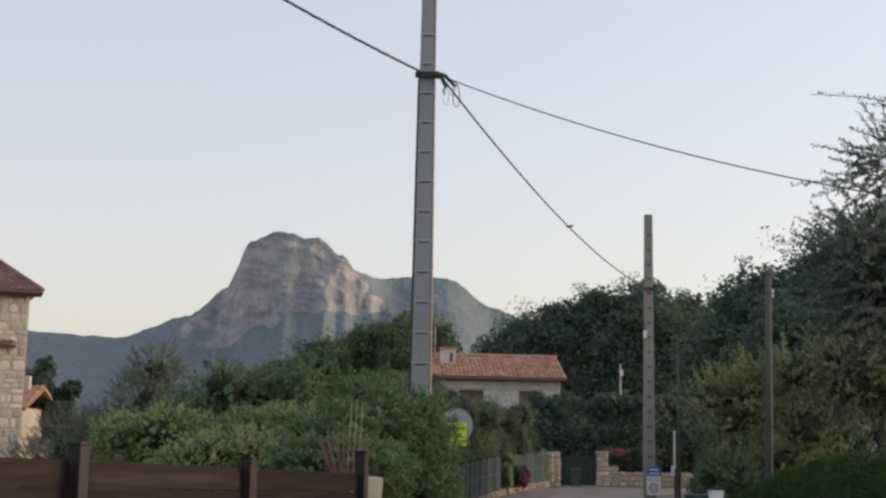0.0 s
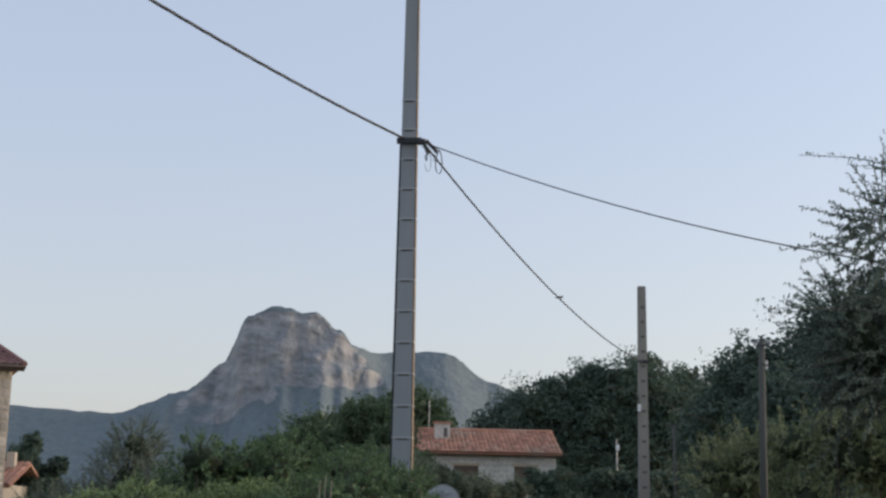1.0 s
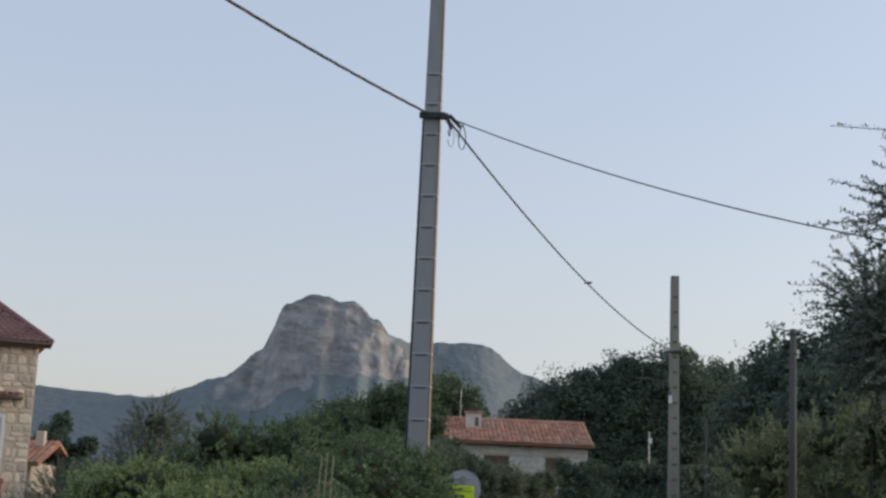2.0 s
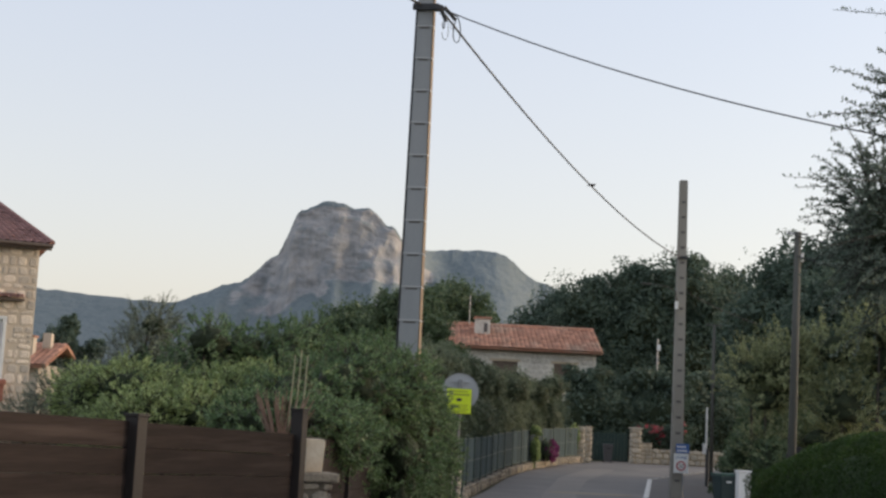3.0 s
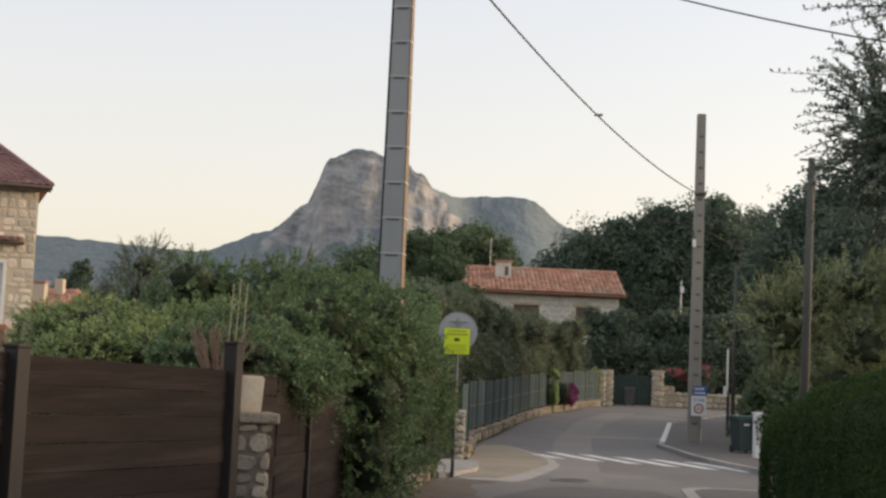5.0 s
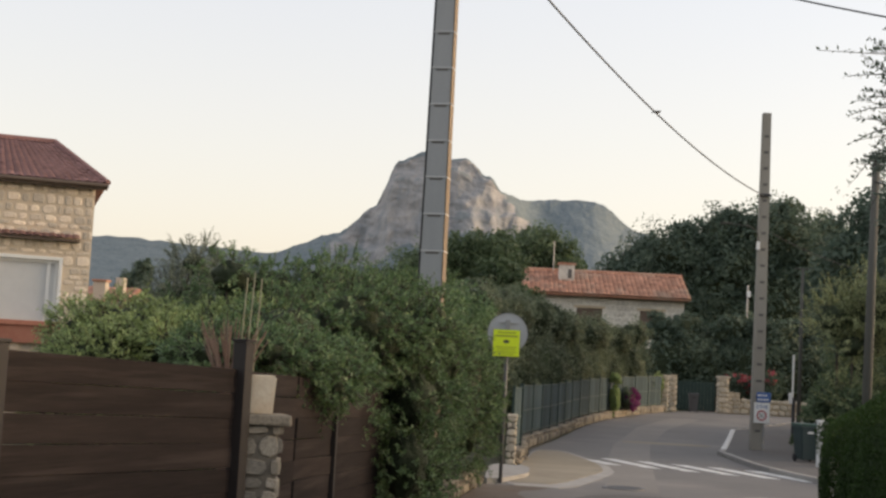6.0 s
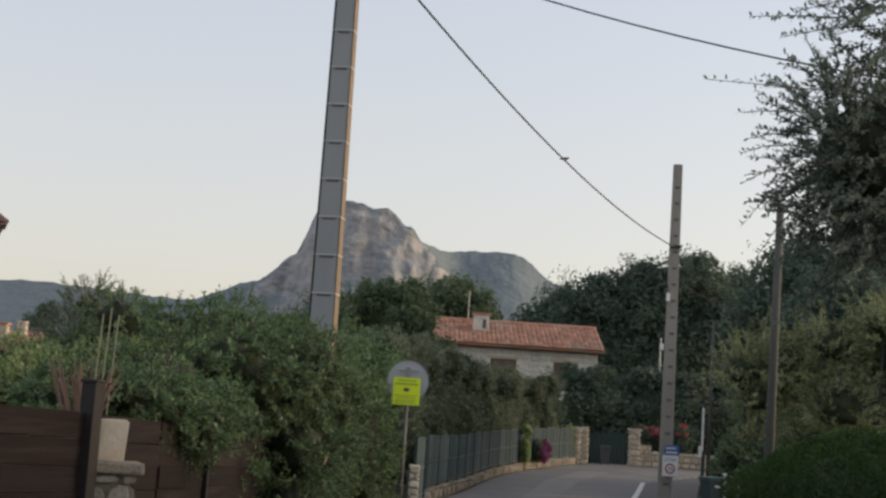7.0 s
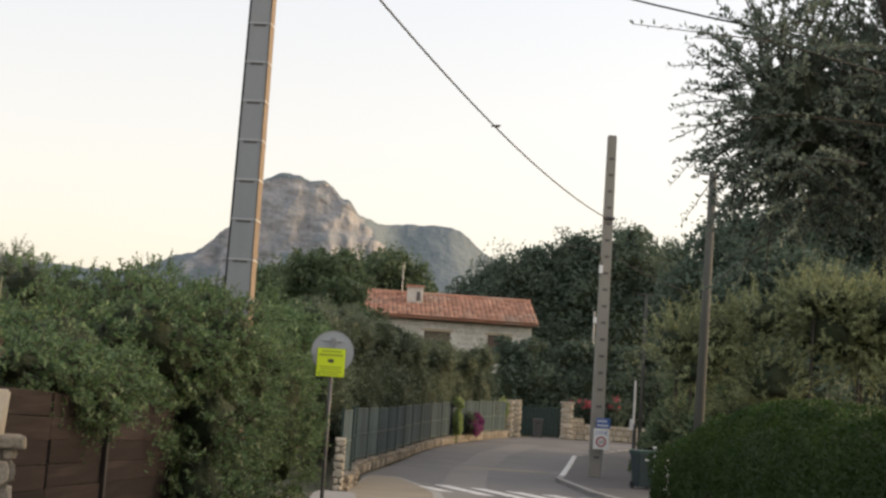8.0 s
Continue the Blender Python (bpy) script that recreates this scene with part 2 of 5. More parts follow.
# ---- mesh helpers ----
def part(name, bm, material, parent=None, label="", smooth=False):
    me = bpy.data.meshes.new(name)
    bm.normal_update()
    bm.to_mesh(me)
    bm.free()
    if smooth:
        me.shade_smooth()
    me.materials.append(material)
    ob = new(name, me)
    ob.parent = parent
    if label:
        ob["label"] = label
    return ob


def thing(name, m, label, category, group="", kind=""):
    ob = new(name)
    ob.matrix_world = m
    return tagged(ob, label, category, group, kind)


def box(x0, x1, y0, y1, z0, z1, bevel=0.0, bm=None, m=None):
    bm = bm or bmesh.new()
    c = Matrix.Translation(((x0 + x1) / 2, (y0 + y1) / 2, (z0 + z1) / 2)) @ Matrix.Diagonal((x1 - x0, y1 - y0, z1 - z0, 1))
    got = bmesh.ops.create_cube(bm, size=1, matrix=(m @ c) if m else c)
    if bevel:
        es = list({e for v in got["verts"] for e in v.link_edges})
        bmesh.ops.bevel(bm, geom=es, offset=bevel, segments=2, affect="EDGES", profile=0.6)
    return bm


def taper(w0, d0, w1, d1, z0, z1, bevel=0.0, bm=None):
    """An upright bar, w by d at its foot and at its top."""
    bm = bm or bmesh.new()
    vs = []
    for w, d, z in ((w0, d0, z0), (w1, d1, z1)):
        vs += [bm.verts.new((sx * w / 2, sy * d / 2, z)) for sx, sy in ((-1, -1), (1, -1), (1, 1), (-1, 1))]
    fs = [(3, 2, 1, 0), (4, 5, 6, 7)] + [(k, (k + 1) % 4, 4 + (k + 1) % 4, 4 + k) for k in range(4)]
    for f in fs:
        bm.faces.new([vs[k] for k in f])
    if bevel:
        bmesh.ops.bevel(bm, geom=list({e for v in vs for e in v.link_edges}), offset=bevel, segments=2, affect="EDGES")
    return bm


def tube(path, radii, sides=8, bm=None):
    """A tapered round bar along a path."""
    bm = bm or bmesh.new()
    pts = [Vector(p) for p in path]
    if not isinstance(radii, (list, tuple)):
        radii = [radii] * len(pts)
    rings = []
    for k, p in enumerate(pts):
        d = (pts[min(k + 1, len(pts) - 1)] - pts[max(k - 1, 0)]).normalized()
        a = d.orthogonal().normalized() if abs(d.z) > 0.9 else d.cross(Vector((0, 0, 1))).normalized()
        b = d.cross(a)
        rings.append([bm.verts.new(p + radii[k] * (math.cos(t) * a + math.sin(t) * b)) for t in (2 * math.pi * s / sides for s in range(sides))])
    for r, q in zip(rings, rings[1:]):
        for s in range(sides):
            bm.faces.new((r[s], r[(s + 1) % sides], q[(s + 1) % sides], q[s]))
    bm.faces.new(rings[0][::-1])
    bm.faces.new(rings[-1])
    return bm


def disc(r, y0, y1, n=40, cx=0, cz=0, r_in=0.0, bm=None):
    """A round plate facing -y, or a ring."""
    bm = bm or bmesh.new()
    if not r_in:
        return tube([(cx, y0, cz), (cx, y1, cz)], r, n, bm)
    loops = [[bm.verts.new((cx + q * math.cos(a), y, cz + q * math.sin(a))) for a in (2 * math.pi * k / n for k in range(n))] for q, y in ((r_in, y0), (r, y0), (r, y1), (r_in, y1))]
    for i in range(4):
        a, b = loops[i], loops[(i + 1) % 4]
        for k in range(n):
            bm.faces.new((a[k], a[(k + 1) % n], b[(k + 1) % n], b[k]))
    return bm


def from_arrays(name, verts, faces, material, parent=None, label="", kind=""):
    """Quads from numpy arrays."""
    me = bpy.data.meshes.new(name)
    me.vertices.add(len(verts))
    me.vertices.foreach_set("co", np.asarray(verts, np.float32).ravel())
    n = len(faces)
    me.loops.add(n * 4)
    me.loops.foreach_set("vertex_index", np.asarray(faces, np.int32).ravel())
    me.polygons.add(n)
    me.polygons.foreach_set("loop_start", np.arange(0, n * 4, 4, dtype=np.int32))
    me.update(calc_edges=True)
    me.materials.append(material)
    ob = new(name, me)
    ob.parent = parent
    return tagged(ob, label, kind=kind)


def leaf_quads(centres, size, aspect, rng, up=0.4, out=None):
    """A folded diamond leaf at each centre, turned at random but leaning upward and outward."""
    n = len(centres)
    nrm = rng.normal(size=(n, 3))
    nrm[:, 2] += up
    if out is not None:
        nrm += out * 0.8
    nrm /= np.linalg.norm(nrm, axis=1)[:, None]
    a = np.cross(nrm, rng.normal(size=(n, 3)))
    a /= np.linalg.norm(a, axis=1)[:, None] + 1e-9
    b = np.cross(nrm, a)
    s = (size * rng.uniform(0.6, 1.3, n))[:, None]
    la, wb = a * s, b * s * aspect
    v = np.stack([centres - la, centres + wb - 0.15 * la + nrm * s * 0.12, centres + la, centres - wb - 0.15 * la + nrm * s * 0.12], 1).reshape(-1, 3)
    return v, np.arange(n * 4).reshape(-1, 4)


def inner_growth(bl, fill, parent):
    """An uneven shell inside each blob, coloured dark to stand for the shade within a crown."""
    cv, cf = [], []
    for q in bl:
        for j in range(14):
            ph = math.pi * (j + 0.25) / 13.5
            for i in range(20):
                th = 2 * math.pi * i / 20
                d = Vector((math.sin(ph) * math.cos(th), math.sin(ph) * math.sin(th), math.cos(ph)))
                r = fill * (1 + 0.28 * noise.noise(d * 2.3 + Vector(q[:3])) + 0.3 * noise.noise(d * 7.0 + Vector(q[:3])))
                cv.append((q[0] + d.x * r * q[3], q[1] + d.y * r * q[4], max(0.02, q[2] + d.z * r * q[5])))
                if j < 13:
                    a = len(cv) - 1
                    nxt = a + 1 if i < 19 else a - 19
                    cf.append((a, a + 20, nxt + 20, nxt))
    from_arrays("inner_growth", np.array(cv), np.array(cf), M_INNER_SHADE, parent, kind="stuff")


def crown(name, blobs, n, size, material, parent, seed, aspect=0.4, clump=0.26, spread=0.15, core=0.35, label="", up=0.4, fill=0.56):
    """Leaves in clumps over a union of blobs (x, y, z, rx, ry, rz), with gaps, an uneven outline and an inner filling."""
    rng = np.random.default_rng(seed)
    bl = np.array(blobs, float)
    wgt = (bl[:, 3] * bl[:, 5] + bl[:, 3] * bl[:, 4] + bl[:, 4] * bl[:, 5])
    wgt /= wgt.sum()
    allc, allo, alls = [], [], []
    for q, w in zip(bl, wgt):
        m = max(8, int(n * w))
        k = max(7, int(m / 110))
        d = rng.normal(size=(k, 3))
        d /= np.linalg.norm(d, axis=1)[:, None]
        cl = d * (1 - np.abs(rng.normal(size=(k, 1))) * clump) * rng.uniform(0.88, 1.14, (k, 1))
        pick = rng.integers(0, k, m)
        p = cl[pick] + np.clip(rng.normal(size=(m, 3)), -1.5, 1.5) * spread * rng.uniform(0.5, 1.2, (k, 1))[pick]
        inner = rng.uniform(size=m) < core
        di = rng.normal(size=(m, 3))
        di /= np.linalg.norm(di, axis=1)[:, None]
        p[inner] = di[inner] * 0.86 * rng.uniform(0.1, 1, (m, 1))[inner] ** 0.4
        allc.append(p * q[3:6] + q[:3])
        allo.append(p)
        alls.append(np.where(inner, 1.7, 1.0))
    c, o, s = np.concatenate(allc), np.concatenate(allo), np.concatenate(alls)
    c[:, 2] = np.maximum(c[:, 2], 0.03)
    v, f = leaf_quads(c, size * s, aspect, rng, up, o)
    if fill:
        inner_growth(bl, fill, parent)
    return from_arrays(name, v, f, material, parent, label)


def shoots(starts, dirs, lengths, droop, per, size, aspect, rng, thick=0.004):
    """Thin tapered twigs that droop, and leaves set along them on alternate sides."""
    n = len(starts)
    lengths = lengths[:, None]
    point = lambda u: starts + dirs * lengths * u - np.array([0, 0, 1.0]) * droop[:, None] * lengths * u ** 2
    side = np.cross(dirs, rng.normal(size=(n, 3)))
    side /= np.linalg.norm(side, axis=1)[:, None] + 1e-9
    other = np.cross(dirs, side)
    tv = np.stack([point(u) + thick * w * (math.cos(a) * side + math.sin(a) * other) for u, w in ((0, 1.6), (0.5, 1.0), (1, 0.4)) for a in (0, 2.1, 4.2)], 1)
    quads = np.array([(r * 3 + k, r * 3 + (k + 1) % 3, r * 3 + 3 + (k + 1) % 3, r * 3 + 3 + k) for r in range(2) for k in range(3)])
    tf = (np.arange(n)[:, None, None] * 9 + quads[None]).reshape(-1, 4)
    who = np.repeat(np.arange(n), per)
    u = np.clip((np.tile(np.arange(per), n) + rng.uniform(0, 1, n * per)) / per * 0.92 + 0.08, 0, 1)[:, None]
    c = starts[who] + dirs[who] * lengths[who] * u - np.array([0, 0, 1.0]) * droop[who][:, None] * lengths[who] * u ** 2
    turn = rng.uniform(0, 2 * math.pi, n * per)[:, None]
    axis = dirs[who] * 0.65 + side[who] * np.cos(turn) + other[who] * np.sin(turn) + rng.normal(size=(n * per, 3)) * 0.25
    axis /= np.linalg.norm(axis, axis=1)[:, None]
    nrm = dirs[who] * 0.7 + np.array([0, 0, 0.9]) + rng.normal(size=(n * per, 3)) * 0.5
    wide = np.cross(nrm, axis)
    wide /= np.linalg.norm(wide, axis=1)[:, None] + 1e-9
    nrm = np.cross(axis, wide)
    s = (size * rng.uniform(0.6, 1.25, n * per) * (1.1 - 0.35 * u[:, 0]))[:, None]
    lv = np.stack([c, c + axis * s * 0.9 + wide * s * aspect + nrm * s * 0.15, c + axis * s * 2, c + axis * s * 0.9 - wide * s * aspect + nrm * s * 0.15], 1).reshape(-1, 3)
    return tv.reshape(-1, 3), tf, lv, np.arange(len(c) * 4).reshape(-1, 4)


def spray_crown(blobs, n, size, material, parent, seed, shoot=0.4, per=26, aspect=0.36, rise=0.35, droop=0.2, deep=0.45, fill=0.52, label=""):
    """A crown of leafy shoots that spring outward from blobs (x, y, z, rx, ry, rz) round a shell painted as its shaded
    inside.
    """
    rng = np.random.default_rng(seed)
    bl = np.array(blobs, float)
    wgt = bl[:, 3] * bl[:, 5] + bl[:, 3] * bl[:, 4] + bl[:, 4] * bl[:, 5]
    m = max(30, int(n / per))
    q = bl[rng.choice(len(bl), m, p=wgt / wgt.sum())]
    d = rng.normal(size=(m, 3))
    d /= np.linalg.norm(d, axis=1)[:, None]
    st = q[:, :3] + d * q[:, 3:6] * rng.uniform(deep, 0.92, (m, 1))
    st[:, 2] = np.maximum(st[:, 2], 0.05)
    go = d + np.array([0, 0, rise]) + rng.normal(size=(m, 3)) * 0.35
    go /= np.linalg.norm(go, axis=1)[:, None]
    tv, tf, lv, lf = shoots(st, go, shoot * rng.uniform(0.45, 1.25, m), droop * rng.uniform(-0.3, 1.5, m), per, size, aspect, rng)
    lv[:, 2] = np.maximum(lv[:, 2], 0.02)
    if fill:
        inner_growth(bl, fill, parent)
    from_arrays("twig_mass", tv, tf, M_BARK, parent, kind="stuff")
    return from_arrays("crown", lv, lf, material, parent, label)


def limbs(base, blobs, r0, seed, name="trunk", parent=None, lean=0.15):
    """A tapered trunk that forks to each blob."""
    rng = random.Random(seed)
    bx, by, bz = base
    top = min(b[2] - b[5] * 0.4 for b in blobs)
    fork = Vector((bx + rng.uniform(-lean, lean), by + rng.uniform(-lean, lean), max(bz + 0.5, (bz + top) / 2)))
    bm = tube([(bx, by, bz - 0.15), (bx + 0.02, by, bz + 0.1), fork.lerp(Vector(base), 0.4), fork], [r0 * 1.5, r0 * 1.1, r0 * 0.92, r0 * 0.8], 9)
    for b in blobs:
        end = Vector(b[:3]) + Vector((0, 0, b[5] * 0.5))
        midp = fork.lerp(end, 0.5) + Vector((rng.uniform(-0.2, 0.2), rng.uniform(-0.2, 0.2), 0.1))
        tube([fork, midp, end], [r0 * 0.6, r0 * 0.38, r0 * 0.1], 7, bm)
    return part(name, bm, M_BARK, parent, smooth=True)


def stems(blobs, r0, seed, parent):
    """Thin stems that rise from the ground into a bush."""
    rng = random.Random(seed)
    for b in blobs[::2][:12]:
        x, y, top = b[0], b[1], b[2] + b[5] * 0.2
        bm = tube([(x, y, -0.1), (x + rng.uniform(-0.05, 0.05), y, top * 0.5), (x + rng.uniform(-0.1, 0.1), y, top)], [r0, r0 * 0.7, r0 * 0.3], 7)
        part("stem", bm, M_BARK, parent, smooth=True)


def tree(name, base, blobs, n, size, leaf, seed, label, category="tree", r0=0.16, group="", **kw):
    t = thing(name, Matrix.Translation(base), label, category, group)
    rel = [(b[0] - base[0], b[1] - base[1], b[2] - base[2], *b[3:]) for b in blobs]
    if category == "tree":
        limbs((0, 0, 0), rel, r0, seed, "trunk", t)
    elif r0 > 0.05:
        stems(rel, r0 * 0.5, seed, t)
    if "shoot" in kw:
        spray_crown(rel, n, size, leaf, t, seed, **kw)
    else:
        crown("crown", rel, n, size, leaf, t, seed, **kw)
    return t


def smooth(a, b, x):
    t = np.clip((x - a) / (b - a), 0, 1)
    return t * t * (3 - 2 * t)


def ground_z(y):
    return float(0.45 * smooth(38, 66, y)) - 0.002 * max(0.0, -y)


# ---- ground, road, pavement ----
def axis_lines(lo, hi, step):
    far = [-4500, -2000, -900, -400, -200, -100, -60]
    return np.array(sorted(far + list(np.arange(lo, hi, step)) + [-v for v in far]))


gx, gy = axis_lines(-50, 50, 2.0), axis_lines(-50, 100, 2.0)
X, Y = np.meshgrid(gx, gy)
Z = np.vectorize(ground_z)(Y) - 0.03
Z = Z + 0.5 * smooth(80, 140, Y)
gv = np.stack([X, Y, Z], -1).reshape(-1, 3)
nx = len(gx)
gf = [(j * nx + i, j * nx + i + 1, (j + 1) * nx + i + 1, (j + 1) * nx + i) for j in range(len(gy) - 1) for i in range(nx - 1)]
tagged(from_arrays("ground", gv, gf, M_SOIL), "dark garden soil and rough grass", "ground", kind="structure")


def left_edge(y):
    if y < 12:
        return max(-3.4, 0.5 + 0.45 * (y - 12))
    if y < 31:
        return 0.5 + 0.12 * (y - 12)
    return 2.78 + 0.16 * max(0.0, y - 34.4) + 0.0085 * max(0.0, y - 45) ** 2


def right_edge(y):
    if y < 24:
        return 5.75 + 0.02 * y
    if y < 37:
        return 7.6 + 0.055 * max(0.0, 33 - y) ** 1.6
    return 7.6 + 0.2 * (y - 37) + 0.3 * max(0.0, y - 49)


def strip(name, ys, fl, fr, lift, material, cols=6):
    v, f = [], []
    for y in ys:
        for k in range(cols + 1):
            v.append((fl(y) + (fr(y) - fl(y)) * k / cols, y, ground_z(y) + lift))
    for j in range(len(ys) - 1):
        for k in range(cols):
            a = j * (cols + 1) + k
            f.append((a, a + 1, a + cols + 2, a + cols + 1))
    return from_arrays(name, np.array(v), np.array(f), material)


ys = [-60, -30, -15] + list(np.arange(-8, 66.5, 1.0))
tagged(strip("road", ys, left_edge, lambda y: right_edge(y) + (14 if y > 60 else max(0, y - 50) * 0.9), 0.0, M_ROAD), "patched grey asphalt road curving away", "road", kind="structure")
tagged(strip("pavement", list(np.arange(26.5, 58, 0.75)), lambda y: right_edge(y) + 0.16, lambda y: right_edge(y) + 7 + max(0, y - 45) * 0.4, 0.085, M_DARKROAD), "dark asphalt pavement behind the kerb", "pavement", kind="structure")


def sheet(name, corners, lift, material, label, category="road", kind="structure"):
    """A thin laid patch with a rounded outline."""
    bm = bmesh.new()
    pts = [Vector((*c, 0)) for c in corners]
    out = []
    for k, p in enumerate(pts):
        a, b = pts[k - 1], pts[(k + 1) % len(pts)]
        for t in (0.25, 0.5, 0.75):
            q = (p.lerp(a, 0.35) * (1 - t) ** 2 + p * 2 * t * (1 - t) + p.lerp(b, 0.35) * t * t)
            out.append(q)
    lo = [bm.verts.new((q.x, q.y, ground_z(q.y) - 0.02)) for q in out]
    hi = [bm.verts.new((q.x, q.y, ground_z(q.y) + lift)) for q in out]
    bm.faces.new(hi)
    for k in range(len(out)):
        j = (k + 1) % len(out)
        bm.faces.new((lo[k], lo[j], hi[j], hi[k]))
    return tagged(part(name, bm, material), label, category, kind=kind)


sheet("concrete_apron_edge", [(2.4, 28.3), (2.93, 35.05), (3.65, 35.1), (4.32, 30.9), (4.3, 28.5), (3.2, 24.3), (2.1, 24.5)], 0.006, M_KERB, "pale worn concrete border of a driveway apron")
sheet("concrete_apron", [(2.45, 28.4), (2.95, 34.8), (3.6, 34.9), (4.15, 30.7), (4.1, 28.8), (3.0, 25.0), (2.1, 25.0)], 0.012, M_CONC, "sandy concrete driveway apron with worn edge")
sheet("pavement_slab", [(1.8, 24.6), (1.9, 28.4), (2.65, 28.2), (2.6, 26.4), (2.1, 24.9)], 0.075, M_KERB, "raised grey concrete pavement corner", "pavement")
sheet("driveway_edge", [(5.8, 24.95), (8.2, 24.9), (8.2, 14.0), (5.1, 14.0), (5.5, 21.8)], 0.006, M_KERB, "pale concrete edging of a side driveway")
sheet("driveway", [(5.98, 24.7), (8.2, 24.6), (8.2, 14.0), (5.3, 14.0), (5.7, 21.8)], 0.011, M_DARKROAD, "dark asphalt side driveway")
sheet("resurfaced_strip", [(3.6, 24.0), (5.7, 24.2), (5.6, 4.0), (1.2, 4.0), (2.4, 21.5)], 0.003, M_DARKROAD, "darker resurfaced strip of asphalt")
sheet("road_patch", [(5.6, 41.5), (8.2, 41.5), (8.0, 40.6), (5.5, 40.6)], 0.005, M_CONC, "pale trench repair across the road")

M_WORN = rough_mat("worn_pale_asphalt", (0.15, 0.138, 0.128), (0.215, 0.198, 0.18), 0.4, 45, 0.85, bumpy=0.5, dist=0.006)
M_LITTER = rough_mat("asphalt_with_leaf_dust", (0.085, 0.068, 0.056), (0.14, 0.116, 0.1), 2.5, 35, 0.95, bumpy=0.6, dist=0.01, stain=(0.11, 0.075, 0.055))
tagged(strip("road_patch", list(np.arange(24.5, 56.1, 0.75)), lambda y: float(np.interp(y, [24, 32, 39.4, 49, 56], [3.7, 4.4, 5.2, 6.85, 8.9])), lambda y: float(np.interp(y, [24, 34, 40.4, 48, 56], [4.55, 5.55, 6.3, 7.7, 10.0])), 0.004, M_WORN, 2), "paler worn lane sweeping round the bend", "road", kind="structure")
tagged(strip("verge", list(np.arange(12.5, 25.0, 0.5)), lambda y: left_edge(y) - 0.2, lambda y: left_edge(y) + 0.75 + 0.22 * math.sin(y * 1.3) + 0.1 * math.sin(y * 3.7), 0.005, M_LITTER, 3), "reddish leaf dust along the foot of the wall", "verge", kind="structure")

# zebra crossing, each bar its own
zebra = thing("zebra_crossing", Matrix.Identity(4), "worn white zebra crossing painted on asphalt", "road marking", kind="structure")
for k in range(6):
    x, y = 3.62 + 0.72 * k, 33.3 - 0.36 * k
    bm = bmesh.new()
    lo = [(x, y), (x + 0.32, y - 0.08), (x + 1.04, y - 2.45), (x + 0.72, y - 2.35)] if k else [(x + 0.32, y - 1.2), (x + 0.6, y - 1.28), (x + 0.98, y - 2.45), (x + 0.7, y - 2.35)]
    vs = [bm.verts.new((a, b, 0.008)) for a, b in lo] + [bm.verts.new((a, b, -0.01)) for a, b in lo]
    bm.faces.new(vs[:4][::-1])
    for i in range(4):
        bm.faces.new((vs[i], vs[(i + 1) % 4], vs[4 + (i + 1) % 4], vs[4 + i]))
    part("bar", bm, M_PAINT, zebra)

manhole = thing("manhole_cover", pose(4.1, 25.15, 0.006), "dark cast iron manhole cover in the road", "manhole cover")
part("cover", tube([(0, 0, -0.02), (0, 0, 0.006)], 0.29, 28), M_BLACK, manhole)
part("frame", disc(0.35, 0, 0.02, 28, 0, 0, 0.3), M_GREYBIN, manhole).matrix_basis = pose(0, 0, -0.01, 90)

# kerb of single stones
kerb = thing("kerb", Matrix.Identity(4), "pale concrete kerb stones round the pavement, partly painted white", "kerb", kind="structure")
kme = box(-0.075, 0.075, -0.485, 0.485, -0.05, 0.1, 0.015)
part("kerb_stone", kme, M_KERB, kerb)
k0 = kerb.children[0].data
white_k = k0.copy()
white_k.materials[0] = M_PAINT
bpy.data.objects.remove(kerb.children[0])
y = 27.0
while y < 57:
    dy = 0.25
    ang = math.atan2(right_edge(y + dy) - right_edge(y - dy), 2 * dy)
    o = new("kerb_stone", white_k if 38 < y < 49.5 else k0)
    o.parent = kerb
    o.matrix_basis = Matrix.Translation((right_edge(y) + 0.08, y, ground_z(y))) @ Matrix.Rotation(-ang, 4, "Z")
    y += 1.0 * math.cos(ang)


# ---- stones ----
def stone_mesh(seed, material):
    rng = random.Random(seed)
    bm = bmesh.new()
    n = 8
    ring = [(math.cos(2 * math.pi * k / n) , math.sin(2 * math.pi * k / n)) for k in range(n)]
    sq = [(max(-1, min(1, a * 1.16)) * rng.uniform(0.8, 1.02), max(-1, min(1, b * 1.16)) * rng.uniform(0.8, 1.02)) for a, b in ring]
    back = [bm.verts.new((a * 0.5, 0.5, b * 0.5)) for a, b in sq]
    mid = [bm.verts.new((a * 0.5, -0.15, b * 0.5)) for a, b in sq]
    front = [bm.verts.new((a * 0.43, -0.5 + rng.uniform(-0.1, 0.1), b * 0.43)) for a, b in sq]
    for p, q in ((back, mid), (mid, front)):
        for k in range(n):
            bm.faces.new((p[k], p[(k + 1) % n], q[(k + 1) % n], q[k]))
    bm.faces.new(front)
    me = bpy.data.meshes.new("stone")
    bm.normal_update()
    bm.to_mesh(me)
    bm.free()
    me.materials.append(material)
    return me


STONES = {M_PILLARSTONE: [stone_mesh(80 + k, M_PILLARSTONE) for k in range(6)], M_STONE: [stone_mesh(k, M_STONE) for k in range(6)], M_HOUSESTONE: [stone_mesh(40 + k, M_HOUSESTONE) for k in range(8)], M_WHITESTONE: [stone_mesh(60 + k, M_WHITESTONE) for k in range(6)], M_GSTONE: [stone_mesh(20 + k, M_GSTONE) for k in range(6)]}


